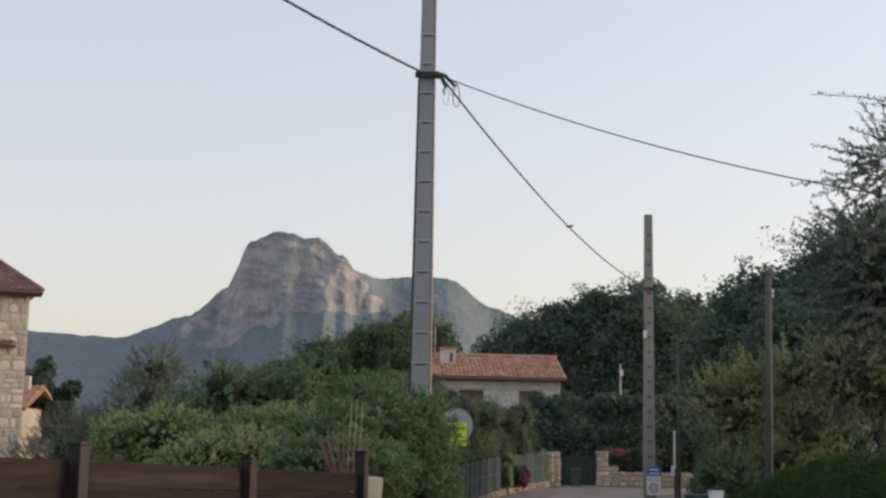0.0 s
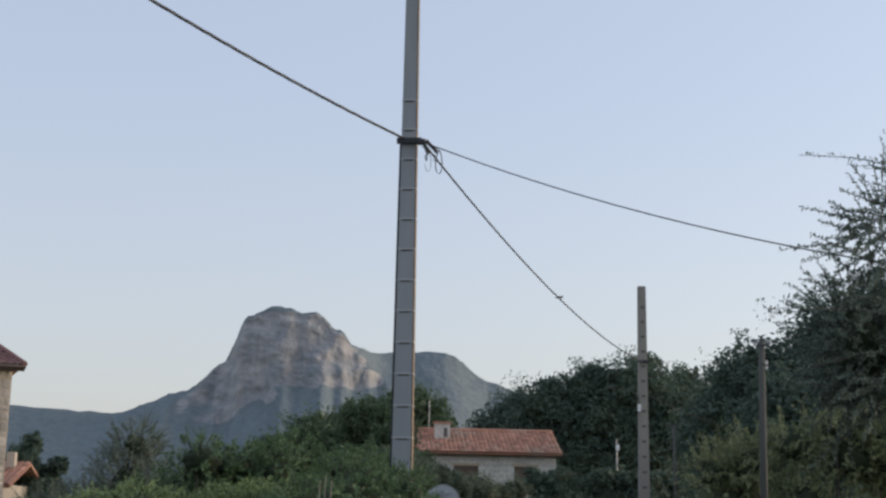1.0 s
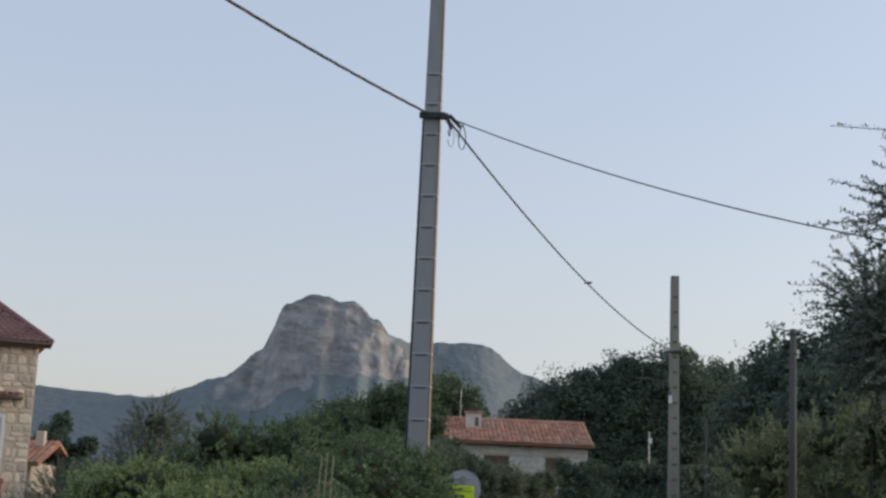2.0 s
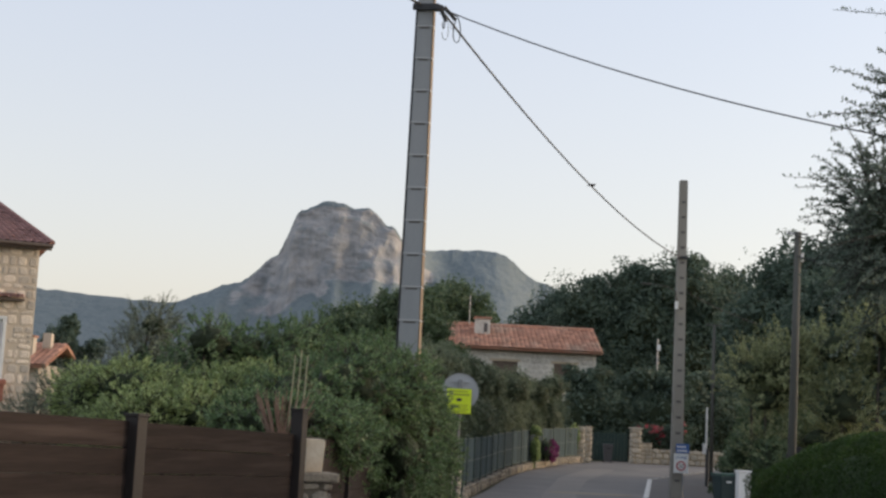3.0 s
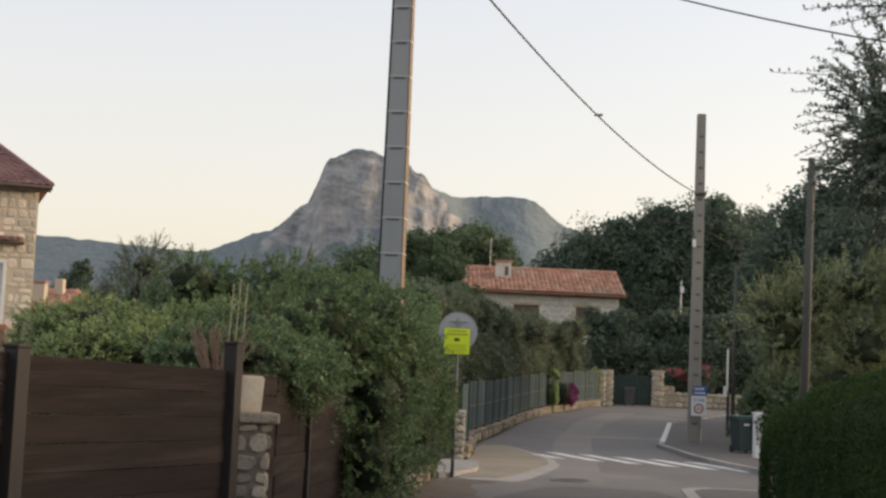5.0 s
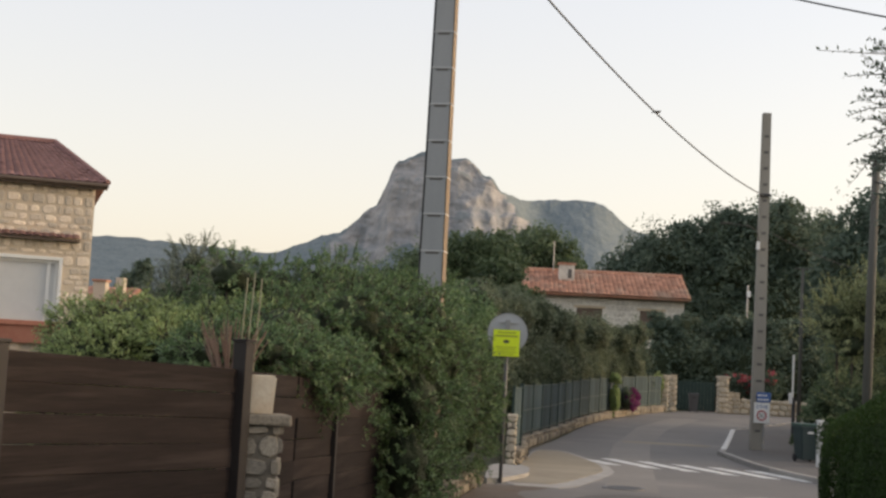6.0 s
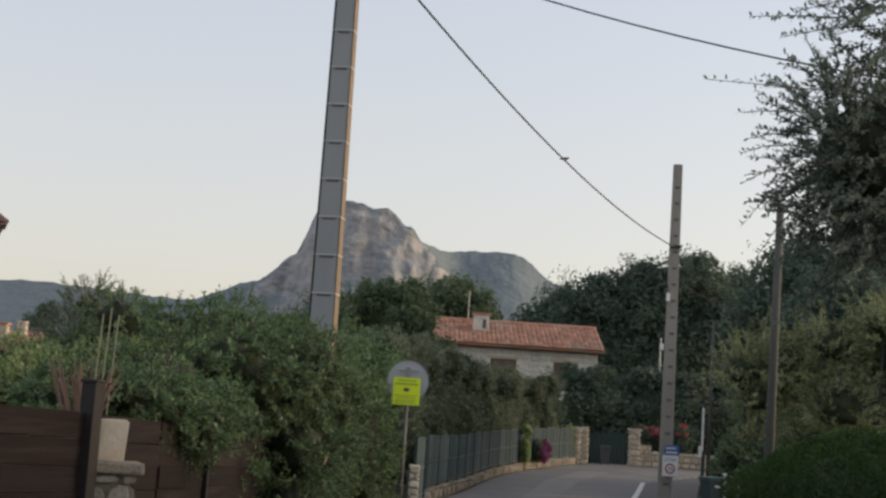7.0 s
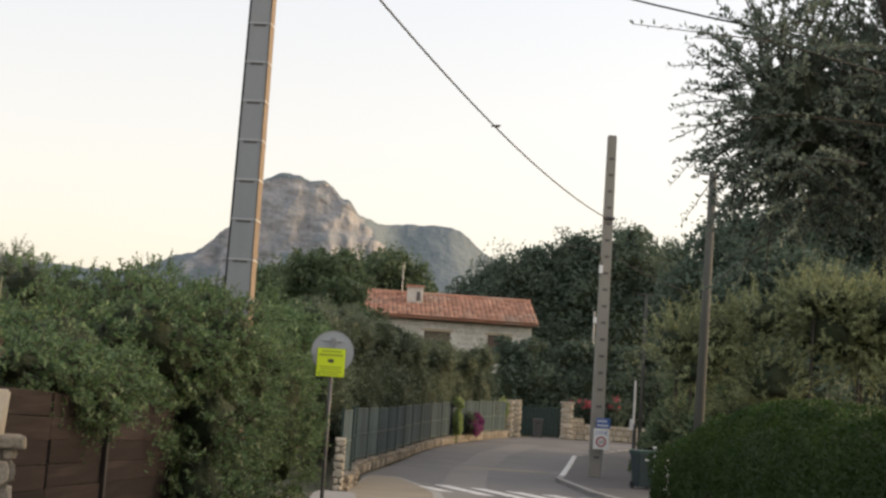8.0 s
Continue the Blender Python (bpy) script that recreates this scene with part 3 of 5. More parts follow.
def stone_face(parent, m, width, height, course, material, seed, depth=0.07, joint=0.02, skip=None):
    """Rough courses of single stones over a wall face; m puts x along the face, z up, -y outward."""
    rng = random.Random(seed)
    z = 0.0
    while z < height - 0.02:
        h = min(course * rng.uniform(0.55, 1.4), height - z)
        x = 0.0
        while x < width - 0.02:
            w = min(course * rng.uniform(0.6, 2.0), width - x)
            if width - x - w < course * 0.5:
                w = width - x
            if not (skip and skip(x + w / 2, z + h / 2, w, h)):
                o = new("stone", rng.choice(STONES[material]))
                o.parent = parent
                o.matrix_basis = m @ Matrix.Translation((x + w / 2, 0, z + h / 2)) @ Matrix.Rotation(rng.uniform(-0.16, 0.16), 4, "Y") @ Matrix.Diagonal((w - joint, depth * rng.uniform(0.8, 1.5), (h - joint) * rng.uniform(0.85, 1.15), 1))
            x += w
        z += h


# ---- mountain, 3 km off ----
def crest(x):
    s = smooth
    return (236 + 22 * np.exp(-((x + 900) / 260) ** 2) + 59 * s(-520, -350, x) + 62 * s(-365, -268, x) + 104 * s(-284, -230, x) + 22 * s(-228, -180, x)
            - 10 * s(-150, -85, x) - 38 * s(-84, -28, x) - 34 * s(-30, 4, x) - 16 * s(0, 70, x) + 8 * np.exp(-((x - 185) / 55) ** 2) - 62 * s(212, 350, x) - 150 * s(330, 620, x))


mx = np.concatenate([np.linspace(-1900, -470, 60), np.linspace(-465, 420, 400), np.linspace(430, 1500, 50)])
ROWS = 170
cr = crest(mx)
behind = smooth(-20, 110, mx)
foot = np.interp(mx, [-420, -330, -230, -110, -20, 80], [232, 222, 244, 292, 300, 292])
shoulder = np.interp(mx, [-40, -5, 40, 80], [600, 420, 352, 296])
inside = smooth(-400, -345, mx) * (1 - smooth(62, 88, mx))
rows_v, bare_v, reach = [], [], np.zeros(len(mx))
drop = (cr + 20) / (ROWS - 1)
for r in range(ROWS):
    hz = cr - drop * r
    n1 = np.array([noise.fractal(Vector((x * 0.011, 5.0, z * 0.02)), 0.9, 2.0, 4) for x, z in zip(mx, hz)])
    # ledges dip gently to the right across the face
    n2 = np.array([noise.fractal(Vector((x * 0.011, 9.0, (z + 0.16 * x) * 0.03)), 0.8, 2.0, 4) for x, z in zip(mx, hz)])
    n3 = np.array([noise.fractal(Vector(((x - 0.35 * z) * 0.024, 2.0, z * 0.009)), 0.8, 2.1, 4) for x, z in zip(mx, hz)])
    n4 = np.array([noise.fractal(Vector((x * 0.018, 31.0, z * 0.02)), 0.7, 2.1, 5) for x, z in zip(mx, hz)])
    face = inside * smooth(-16, 16, hz - foot + n1 * 34) * smooth(-10, 10, shoulder - hz + n1 * 26) * smooth(2, 12, cr - hz + n1 * 8)
    bare = face * (1 - 0.55 * smooth(0.1, 0.4, n2))
    bare = np.convolve(bare, np.ones(9) / 9, "same")
    reach = reach + drop * (1.75 - 1.58 * bare)
    hy = 3000 + 190 * behind - reach - face * (n3 * 6 + n2 * 5 + n1 * 4) - n4 * 3.5
    bare_v.append(bare)
    rows_v.append(np.stack([mx, hy, hz * (1 + 0.063 * behind) + n4 * 3.5 * (1 - smooth(0, 14, r)) + n4 * 2.0], -1))
V = np.concatenate(rows_v)
nmx = len(mx)
F = [(j * nmx + i, (j + 1) * nmx + i, (j + 1) * nmx + i + 1, j * nmx + i + 1) for j in range(ROWS - 1) for i in range(nmx - 1)]
m_mt, nt, b = mat("haze_tinted_limestone_and_scrub", 0.95)
v1 = coords(nt)
strata, cracks = coords(nt, (0.6, 0.6, 1.3)), coords(nt, (1.5, 1.5, 0.45))
# rock and scrub are both tinted blue-grey to paint in distance haze
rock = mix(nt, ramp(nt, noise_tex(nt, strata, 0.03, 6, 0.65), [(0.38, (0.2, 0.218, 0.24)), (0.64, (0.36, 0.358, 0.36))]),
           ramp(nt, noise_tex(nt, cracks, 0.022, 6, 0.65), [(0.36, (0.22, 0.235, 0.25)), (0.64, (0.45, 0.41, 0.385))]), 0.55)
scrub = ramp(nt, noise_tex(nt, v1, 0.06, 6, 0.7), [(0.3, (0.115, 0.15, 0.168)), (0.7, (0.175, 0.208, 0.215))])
grown = nt.nodes.new("ShaderNodeAttribute")
grown.attribute_name = "bare"
mask_add = nt.nodes.new("ShaderNodeMath")
mask_add.operation = "MULTIPLY_ADD"
nt.links.new(noise_tex(nt, v1, 0.035, 6, 0.7), mask_add.inputs[0])
mask_add.inputs[1].default_value = 0.7
nt.links.new(grown.outputs["Fac"], mask_add.inputs[2])
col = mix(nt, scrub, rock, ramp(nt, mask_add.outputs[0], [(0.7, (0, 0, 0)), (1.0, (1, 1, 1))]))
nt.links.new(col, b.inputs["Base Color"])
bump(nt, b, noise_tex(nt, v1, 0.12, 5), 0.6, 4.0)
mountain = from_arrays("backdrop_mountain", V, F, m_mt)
mountain.data.attributes.new("bare", "FLOAT", "POINT").data.foreach_set("value", np.concatenate(bare_v).astype(np.float32))
tagged(mountain, "grey limestone massif with flat summit and scrub slopes, distance haze in its colours", "mountain", kind="structure")


# ---- concrete poles and their cables ----
def notched_pole(name, x, y, turn, height, w0, w1, label, notches, z_from, lit_side):
    p = thing(name, pose(x, y, ground_z(y), 0, 0, turn), label, "utility pole")
    part("shaft", taper(w0, w0 * 0.8, w1, w1 * 0.8, -0.3, height, 0.012), M_POLE if lit_side else M_POLE2, p)
    at = lambda z: w0 + (w1 - w0) * (z + 0.3) / (height + 0.3)
    if lit_side:
        # thin slab on the right side, its orange-brown colour painting warm low light
        bm = taper(0.012, w0 * 0.78, 0.012, w1 * 0.78, -0.25, height - 0.05)
        f = part("side_face", bm, M_LITSIDE, p, "side of the pole coloured as if in warm light")
        for v in f.data.vertices:
            v.co.x += at(v.co.z) / 2
    # step recesses have no depth; dark pads paint the shade inside them
    for k in range(notches):
        z = z_from + k * 0.44
        w = at(z)
        if lit_side:
            bm = box(-w / 2 - 0.006, w / 2 + 0.012, -w * 0.4 - 0.008, w * 0.4 + 0.006, z, z + 0.015, 0.003)
            part("strap", bm, M_STRAP, p, "thin steel strap round the pole")
            part("step_recess", box(-w * 0.3, w * 0.3, -w * 0.4 - 0.004, -w * 0.4 + 0.03, z - 0.028, z - 0.004), M_RECESS, p)
        else:
            bm = box(-w * 0.22, w * 0.22, -w * 0.4 - 0.004, -w * 0.4 + 0.02, z, z + 0.05, 0.006)
            box(-w * 0.24, w * 0.24, -w * 0.4 - 0.02, -w * 0.4 + 0.02, z + 0.05, z + 0.062, 0.0, bm)
            part("step_recess", bm, M_RECESS, p)
    return p


pole_a = notched_pole("utility_pole", 1.10, 18.75, -9, 9.8, 0.31, 0.185, "grey concrete utility pole with steel straps and a side coloured warm-lit", 14, 2.28, True)
part("conduit", tube([(-0.165, -0.05, 0.0), (-0.155, -0.05, 2.5), (-0.13, -0.05, 6.0), (-0.118, -0.05, 7.4)], 0.017, 8), M_BLACK, pole_a, "black cable running up the pole", True)
part("bracket", box(-0.17, 0.19, -0.14, -0.1, 7.34, 7.43, 0.01), M_CABLE, pole_a)
pole_b = notched_pole("utility_pole", 8.95, 39.2, 0, 9.15, 0.34, 0.225, "old beige concrete utility pole with notched face", 19, 0.55, False)
part("bracket", box(-0.16, 0.16, -0.17, -0.12, 6.85, 6.93, 0.01), M_CABLE, pole_b)
lamp = thing("street_lamp", pose(8.95, 39.04, 0), "slim grey street lamp arm fixed to the concrete pole", "street lamp")
part("arm", tube([(-0.12, -0.03, 5.55), (-0.2, -0.05, 5.9), (-0.42, -0.05, 6.02), (-0.95, -0.05, 6.08)], [0.018, 0.016, 0.014, 0.012], 8), M_TWOOD, lamp, smooth=True)
part("head", box(-1.18, -0.9, -0.1, 0.0, 6.05, 6.1, 0.02), M_TWOOD, lamp)
part("clamp_box", box(-0.2, -0.11, -0.09, 0.0, 5.4, 5.62, 0.012), M_WHITE, lamp)


def cable(name, a, b, sag, r, label, strands=1, twist=5.5):
    a, b = Vector(a), Vector(b)
    o = thing(name, Matrix.Identity(4), label, "overhead cable")
    n = int((b - a).length * (9 if strands > 1 else 2))
    for s in range(strands):
        pts = []
        for k in range(n + 1):
            u = k / n
            p = a.lerp(b, u) - Vector((0, 0, 4 * sag * u * (1 - u)))
            if strands > 1:
                t = u * (b - a).length * twist + 2 * math.pi * s / strands
                side = (b - a).normalized().cross(Vector((0, 0, 1))).normalized()
                p += r * 0.55 * (math.cos(t) * side + math.sin(t) * Vector((0, 0, 1)))
            pts.append(p)
        part("strand" if strands > 1 else "wire", tube(pts, r, 6), M_CABLE, o, smooth=True)
    return o


cable("overhead_cable", (1.03, 18.665, 7.42), (-4.6, 8.0, 7.38), 0.18, 0.0125, "thick twisted grey overhead cable at the concrete pole", 3)
cable("overhead_cable", (1.32, 18.55, 7.30), (8.9, 39.04, 6.88), 0.42, 0.0105, "twisted grey overhead cable between two concrete poles", 3)
cable("overhead_cable", (1.2, 18.68, 7.42), (16.42, 8.69, 4.5), 1.43, 0.0095, "thin grey overhead cable sagging towards the trees")
# plain dark spindle that stands in for a bird on the cable
tag = thing("cable_tag", pose(4.655, 27.566, 6.71, 0, 0, 20), "small dark bird shape on the twisted cable", "cable tag")
part("clip", tube([(-0.1, 0, 0.0), (-0.03, 0, 0.02), (0.05, 0, 0.025), (0.09, 0, 0.045)], [0.008, 0.022, 0.026, 0.012], 8), M_CABLE, tag, smooth=True)
knot = thing("cable_clamp", pose(1.3, 18.55, 7.33), "dark cable clamps with a tangle of loose wires", "cable clamp")
part("clamp", box(-0.1, 0.02, -0.05, 0.05, -0.02, 0.06, 0.015), M_CABLE, knot)
part("clamp", tube([(0.03, 0, 0.04), (0.2, 0.1, -0.1)], [0.03, 0.022], 8), M_CABLE, knot)
part("clamp", tube([(0.0, 0, 0.0), (0.06, 0.0, -0.16)], [0.03, 0.02], 8), M_CABLE, knot)
rng = random.Random(4)
for k in range(7):
    r, x0 = rng.uniform(0.06, 0.16), rng.uniform(-0.05, 0.2)
    pts = [(x0 + r * 0.5 * math.sin(t) + 0.02 * t, 0.02 * math.cos(3 * t), -0.05 - r * 1.3 + r * 1.3 * math.cos(t)) for t in np.linspace(0, rng.uniform(3.5, 6.2), 14)]
    part("loose_wire", tube(pts, 0.004, 5), M_CABLE, knot)

# ---- signs ----
sign = thing("road_sign", pose(2.08, 24.87, 0), "grey round road sign seen from behind on a steel post", "road sign")
part("post", tube([(0, 0.0, -0.2), (0, 0.0, 2.62)], 0.03, 12), M_GREYBIN, sign, smooth=True)
plate = part("disc", disc(0.325, -0.045, -0.034, 48, 0, 2.42), M_SIGNGREY, sign)
part("rim", disc(0.33, -0.055, -0.03, 48, 0, 2.42, 0.318), M_STEEL, plate)
part("rail", box(-0.16, 0.16, -0.075, -0.045, 2.58, 2.61, 0.004), M_SIGNGREY, sign)
part("clamp", box(-0.04, 0.04, -0.085, -0.045, 2.46, 2.64, 0.006), M_STEEL, sign)
notice = thing("notice_plate", pose(2.065, 24.74, 2.04), "bright yellow notice plate fixed below a round sign", "notice")
part("plate", box(-0.215, 0.215, 0.0, 0.012, 0.0, 0.43, 0.004), M_YELLOW, notice)
part("bracket", box(-0.05, 0.05, 0.012, 0.1, 0.1, 0.3), M_STEEL, notice)
for z, w, h, mm in ((0.385, 0.30, 0.022, M_OLIVEINK), (0.33, 0.36, 0.03, M_OLIVEINK), (0.15, 0.34, 0.012, M_OLIVEINK), (0.115, 0.30, 0.012, M_OLIVEINK), (0.075, 0.34, 0.012, M_OLIVEINK), (0.04, 0.26, 0.012, M_OLIVEINK)):
    part("print_bar", box(-w / 2, w / 2, -0.004, 0.002, z - h / 2, z + h / 2), mm, notice)
sym = disc(0.05, -0.004, 0.002, 20, 0, 0.24)
bmesh.ops.scale(sym, vec=(1.0, 1, 0.55), space=Matrix.Translation((0, 0, -0.24)), verts=sym.verts)
part("symbol", sym, M_INK, notice)
part("border", box(-0.218, 0.218, 0.008, 0.016, -0.004, 0.434), M_INK, notice)


def words(body, x, y, z, size, material, parent, name="lettering"):
    c = bpy.data.curves.new(name, "FONT")
    c.body, c.size, c.align_x, c.extrude = body, size, "CENTER", 0.002
    t = new("tmp", c)
    bpy.context.view_layer.update()
    me = bpy.data.meshes.new_from_object(t.evaluated_get(bpy.context.evaluated_depsgraph_get()))
    bpy.data.objects.remove(t)
    me.materials.clear()
    me.materials.append(material)
    o = new(name, me)
    o.parent = parent
    o.matrix_basis = pose(x, y, z, 90)
    return o


zone = thing("zone_sign", pose(9.02, 38.9, 0), "blue and white speed zone sign on a thin steel post", "road sign")
part("post", tube([(0.06, 0.04, -0.1), (0.06, 0.04, 1.62)], 0.024, 10), M_STEEL, zone)
wp = part("white_plate", box(-0.21, 0.2, -0.01, 0.01, 0.8, 1.34, 0.004), M_WHITE, zone)
part("blue_plate", box(-0.15, 0.22, -0.012, 0.01, 1.352, 1.61, 0.004), M_BLUE, zone, "blue name plate with illegible white print")
for z, w in ((1.53, 0.26), (1.42, 0.3)):
    for k in range(4):
        x = -0.12 + k * w / 4
        part("print_bar", box(x, x + w / 4 - 0.02, -0.016, -0.01, z - 0.025, z + 0.025), M_WHITE, zone)
part("ring", disc(0.135, -0.016, -0.008, 36, -0.005, 1.0, 0.098), M_RED, wp)
words("ZONE", -0.005, -0.011, 1.19, 0.12, M_BLUE, wp)
words("30", -0.005, -0.011, 0.945, 0.15, M_INK, wp)

# ---- brown board fence with its stone pillar ----
P0, P1, P2, P3 = Vector((-2.6, 5.55, 0)), Vector((-0.64, 9.54, 0)), Vector((0.2, 11.75, 0)), Vector((0.5, 14.6, 0))
PX = Vector((0.36, 13.3, 0))
P4 = Vector((0.72, 17.0, 0))
FENCE_TOP, FENCE_FALL, BOARD = 1.72, 0.029, 0.162


def fence_bay(a, b, seed):
    d = b - a
    bay = thing("board_fence", Matrix.Translation(a) @ Matrix.Rotation(math.atan2(d.y, d.x), 4, "Z"), "dark brown stained horizontal board fence", "fence", "bays of the board fence")
    rng = random.Random(seed)
    L = d.length
    z = FENCE_TOP
    k = 0
    while z > -0.12:
        h = BOARD * rng.uniform(0.97, 1.02)
        sag = rng.uniform(-0.003, 0.003)
        bm = box(0.02, L - 0.02, -0.014, 0.014, z - h + 0.001, z - 0.0015, 0.004)
        for v in bm.verts:
            v.co.z += sag * (v.co.x / L - 0.5) * 2 - FENCE_FALL * (a.y + v.co.x * d.y / L - 11.65)
            v.co.y += 0.006 * math.sin(v.co.x * 1.7 + k * 2.1)
        part("board", bm, M_BOARD, bay)
        z -= h
        k += 1
    return bay


for k, (a, b) in enumerate(((P0, P1), (P1, P2), (P2, PX), (PX, P3), (P3, P4))):
    fence_bay(a, b, k)
PN = Vector((-1.5, 7.72, 0))
for a, b in ((P0, PN), (P0, P1), (P1, P2), (PX, P3)):
    d = b - a
    post = thing("fence_post", Matrix.Translation(b + Vector((0.02, -0.02, 0))) @ Matrix.Rotation(math.atan2(d.y, d.x), 4, "Z"), "dark brown square timber fence post", "fence post", "posts of the board fence")
    big = b in (P1, P2)
    w, h = (0.045, 1.92) if b == PN else (0.05, 1.81) if b == P1 else ((0.05, 1.9) if big else (0.03, 1.74))
    part("shaft", box(-w, w, -w, w, -0.2, h, 0.006), M_POST, post)
    part("cap", box(-w - 0.008, w + 0.008, -w - 0.008, w + 0.008, h, h + 0.02, 0.005), M_POST, post)

pil = thing("gate_pillar", pose(0.305, 11.98, 0, 0, 0, 16), "small rubble stone pillar with slab cap beside the fence", "pillar")
part("core", box(-0.125, 0.125, -0.125, 0.125, -0.1, 1.36), M_DMORTAR, pil)
for k in range(4):
    stone_face(pil, Matrix.Rotation(k * math.pi / 2, 4, "Z") @ Matrix.Translation((-0.145, -0.135, 0)), 0.29, 1.36, 0.115, M_PILLARSTONE, 31 + k, 0.034, 0.01)
bm = box(-0.2, 0.2, -0.2, 0.2, 1.355, 1.425, 0.018)
for v in bm.verts:
    v.co += 0.012 * noise.noise_vector(v.co * 9)
part("cap", bm, M_GSTONE, pil, "chipped grey stone slab cap")
blk = thing("stone_block", pose(0.27, 11.98, 1.42, 0, 0, 16), "pale ochre-stained block standing on the pillar cap", "stone block")
bm = taper(0.225, 0.225, 0.255, 0.255, 0.0, 0.265, 0.012)
part("body", bm, M_BLOCK, blk)

# low stone wall under the hedge
low = thing("low_wall", Matrix.Identity(4), "low grey rubble wall along the road", "wall", kind="structure")
a, b = Vector((0.62, 14.7, 0)), Vector((1.78, 24.4, 0))
d = b - a
ang = math.atan2(d.y, d.x)
part("wall_core", box(0, d.length, 0.05, 0.4, -0.1, 0.27, m=Matrix.Translation(a) @ Matrix.Rotation(ang, 4, "Z")), M_DMORTAR, low)
stone_face(low, Matrix.Translation(a) @ Matrix.Rotation(ang, 4, "Z") @ Matrix.Translation((0, 0.03, 0)), d.length, 0.3, 0.15, M_GSTONE, 77, 0.09)

# ---- green screened fence on its low wall, following the bend ----
def edge_run(y0, y1, n):
    return [Vector((left_edge(y) - 0.12, y, ground_z(y))) for y in np.linspace(y0, y1, n)]


run = edge_run(29.3, 61.6, 18)
gwall = thing("fence_wall", Matrix.Identity(4), "low rough stone wall under the green fence", "wall", kind="structure")
for k, (a, b) in enumerate(zip(run, run[1:])):
    d = b - a
    mm = Matrix.Translation(a) @ Matrix.Rotation(math.atan2(d.y, d.x), 4, "Z")
    part("wall_core", box(-0.01, d.length + 0.01, 0.04, 0.3, -0.25, 0.27, m=mm), M_DMORTAR, gwall)
    if k < 9:
        stone_face(gwall, mm @ Matrix.Translation((0, 0.03, 0)), d.length, 0.31, 0.17, M_GSTONE, 100 + k, 0.1)
    else:
        part("wall_face", box(0, d.length, -0.01, 0.05, 0, 0.31, 0.015, m=mm), M_DMORTAR, gwall)
        stone_face(gwall, mm @ Matrix.Translation((0, 0.02, 0)), d.length, 0.31, 0.24, M_GSTONE, 100 + k, 0.1)
for k, (a, b) in enumerate(zip(run, run[1:])):
    d = b - a
    h = 1.22 + 0.06 * k / 17
    bay = thing("screen_fence", Matrix.Translation(a + Vector((0, 0, 0.27))) @ Matrix.Rotation(math.atan2(d.y, d.x), 4, "Z"), "blue-green screened wire fence bay on a low wall", "fence", "bays of the green fence")
    rng = random.Random(500 + k)
    x = 0.03
    while x < d.length - 0.03:
        w = min(rng.choice((0.18, 0.25, 0.34)), d.length - 0.03 - x)
        part("screen_strip", box(x, x + w - 0.012, 0.15, 0.158, 0.05, h - rng.uniform(0, 0.03)), M_SCREEN, bay)
        x += w
    for z in (0.08, h * 0.5, h - 0.02):
        part("rail", box(0, d.length, 0.14, 0.15, z, z + 0.02), M_GREENSTEEL, bay)
    part("post", box(-0.025, 0.025, 0.12, 0.17, -0.2, h + 0.04, 0.004), M_GREENSTEEL, bay)

sp = thing("stone_post", pose(2.3, 29.2, 0), "short pale stone gate post by the driveway", "gate post")
part("core", box(-0.07, 0.07, -0.07, 0.07, -0.1, 0.93), M_DMORTAR, sp)
for k in range(4):
    stone_face(sp, Matrix.Rotation(k * math.pi / 2, 4, "Z") @ Matrix.Translation((-0.085, -0.075, 0)), 0.17, 0.93, 0.14, M_STONE, 61 + k, 0.03, 0.01)
part("cap", box(-0.1, 0.1, -0.1, 0.1, 0.93, 0.98, 0.012), M_STONE, sp)


# ---- gateway at the bend ----
def stone_pillar(name, x, y, w, h, label, seed, cap):
    p = thing(name, pose(x, y, ground_z(y)), label, "gate pillar", "stone pillars at the gateway")
    part("core", box(-w / 2 + 0.03, w / 2 - 0.03, -w / 2 + 0.03, w / 2 - 0.03, -0.2, h), M_MORTAR, p)
    for k in range(4):
        stone_face(p, Matrix.Rotation(k * math.pi / 2, 4, "Z") @ Matrix.Translation((-w / 2, -w / 2 + 0.02, 0)), w, h, 0.22, M_STONE, seed + k, 0.07)
    if cap:
        part("cap", box(-w / 2 - 0.06, w / 2 + 0.06, -w / 2 - 0.06, w / 2 + 0.06, h, h + 0.08, 0.02), M_STONE, p)


stone_pillar("stone_pillar", 9.38, 62.0, 0.3, 1.6, "narrow pale stone gate pillar with climbing vine", 200, False)
stone_pillar("stone_pillar", 9.86, 63.0, 0.3, 1.62, "narrow pale stone gate pillar beside another", 210, False)
stone_pillar("stone_pillar", 12.22, 64.0, 0.46, 1.58, "pale stone gate pillar with overhanging cap", 220, True)
gate = thing("driveway_gate", pose(10.35, 65.4, ground_z(65)), "dark closed driveway gate between stone pillars", "gate")
for k in range(11):
    part("slat", box(k * 0.16, k * 0.16 + 0.145, -0.015, 0.015, 0.05, 1.35, 0.004), M_GREENSTEEL, gate)
part("rail", box(0, 1.75, 0.015, 0.05, 0.25, 0.33), M_GREENSTEEL, gate)
part("rail", box(0, 1.75, 0.015, 0.05, 1.1, 1.18), M_GREENSTEEL, gate)
gw = thing("garden_wall", Matrix.Identity(4), "low beige rubble garden wall at the bend", "wall", kind="structure")
z0 = ground_z(64)
part("wall_core", box(12.4, 13.0, 64.0, 64.3, z0 - 0.2, z0 + 0.95), M_MORTAR, gw)
part("wall_core", box(13.0, 22.0, 64.03, 64.33, z0 - 0.2, z0 + 0.68), M_MORTAR, gw)
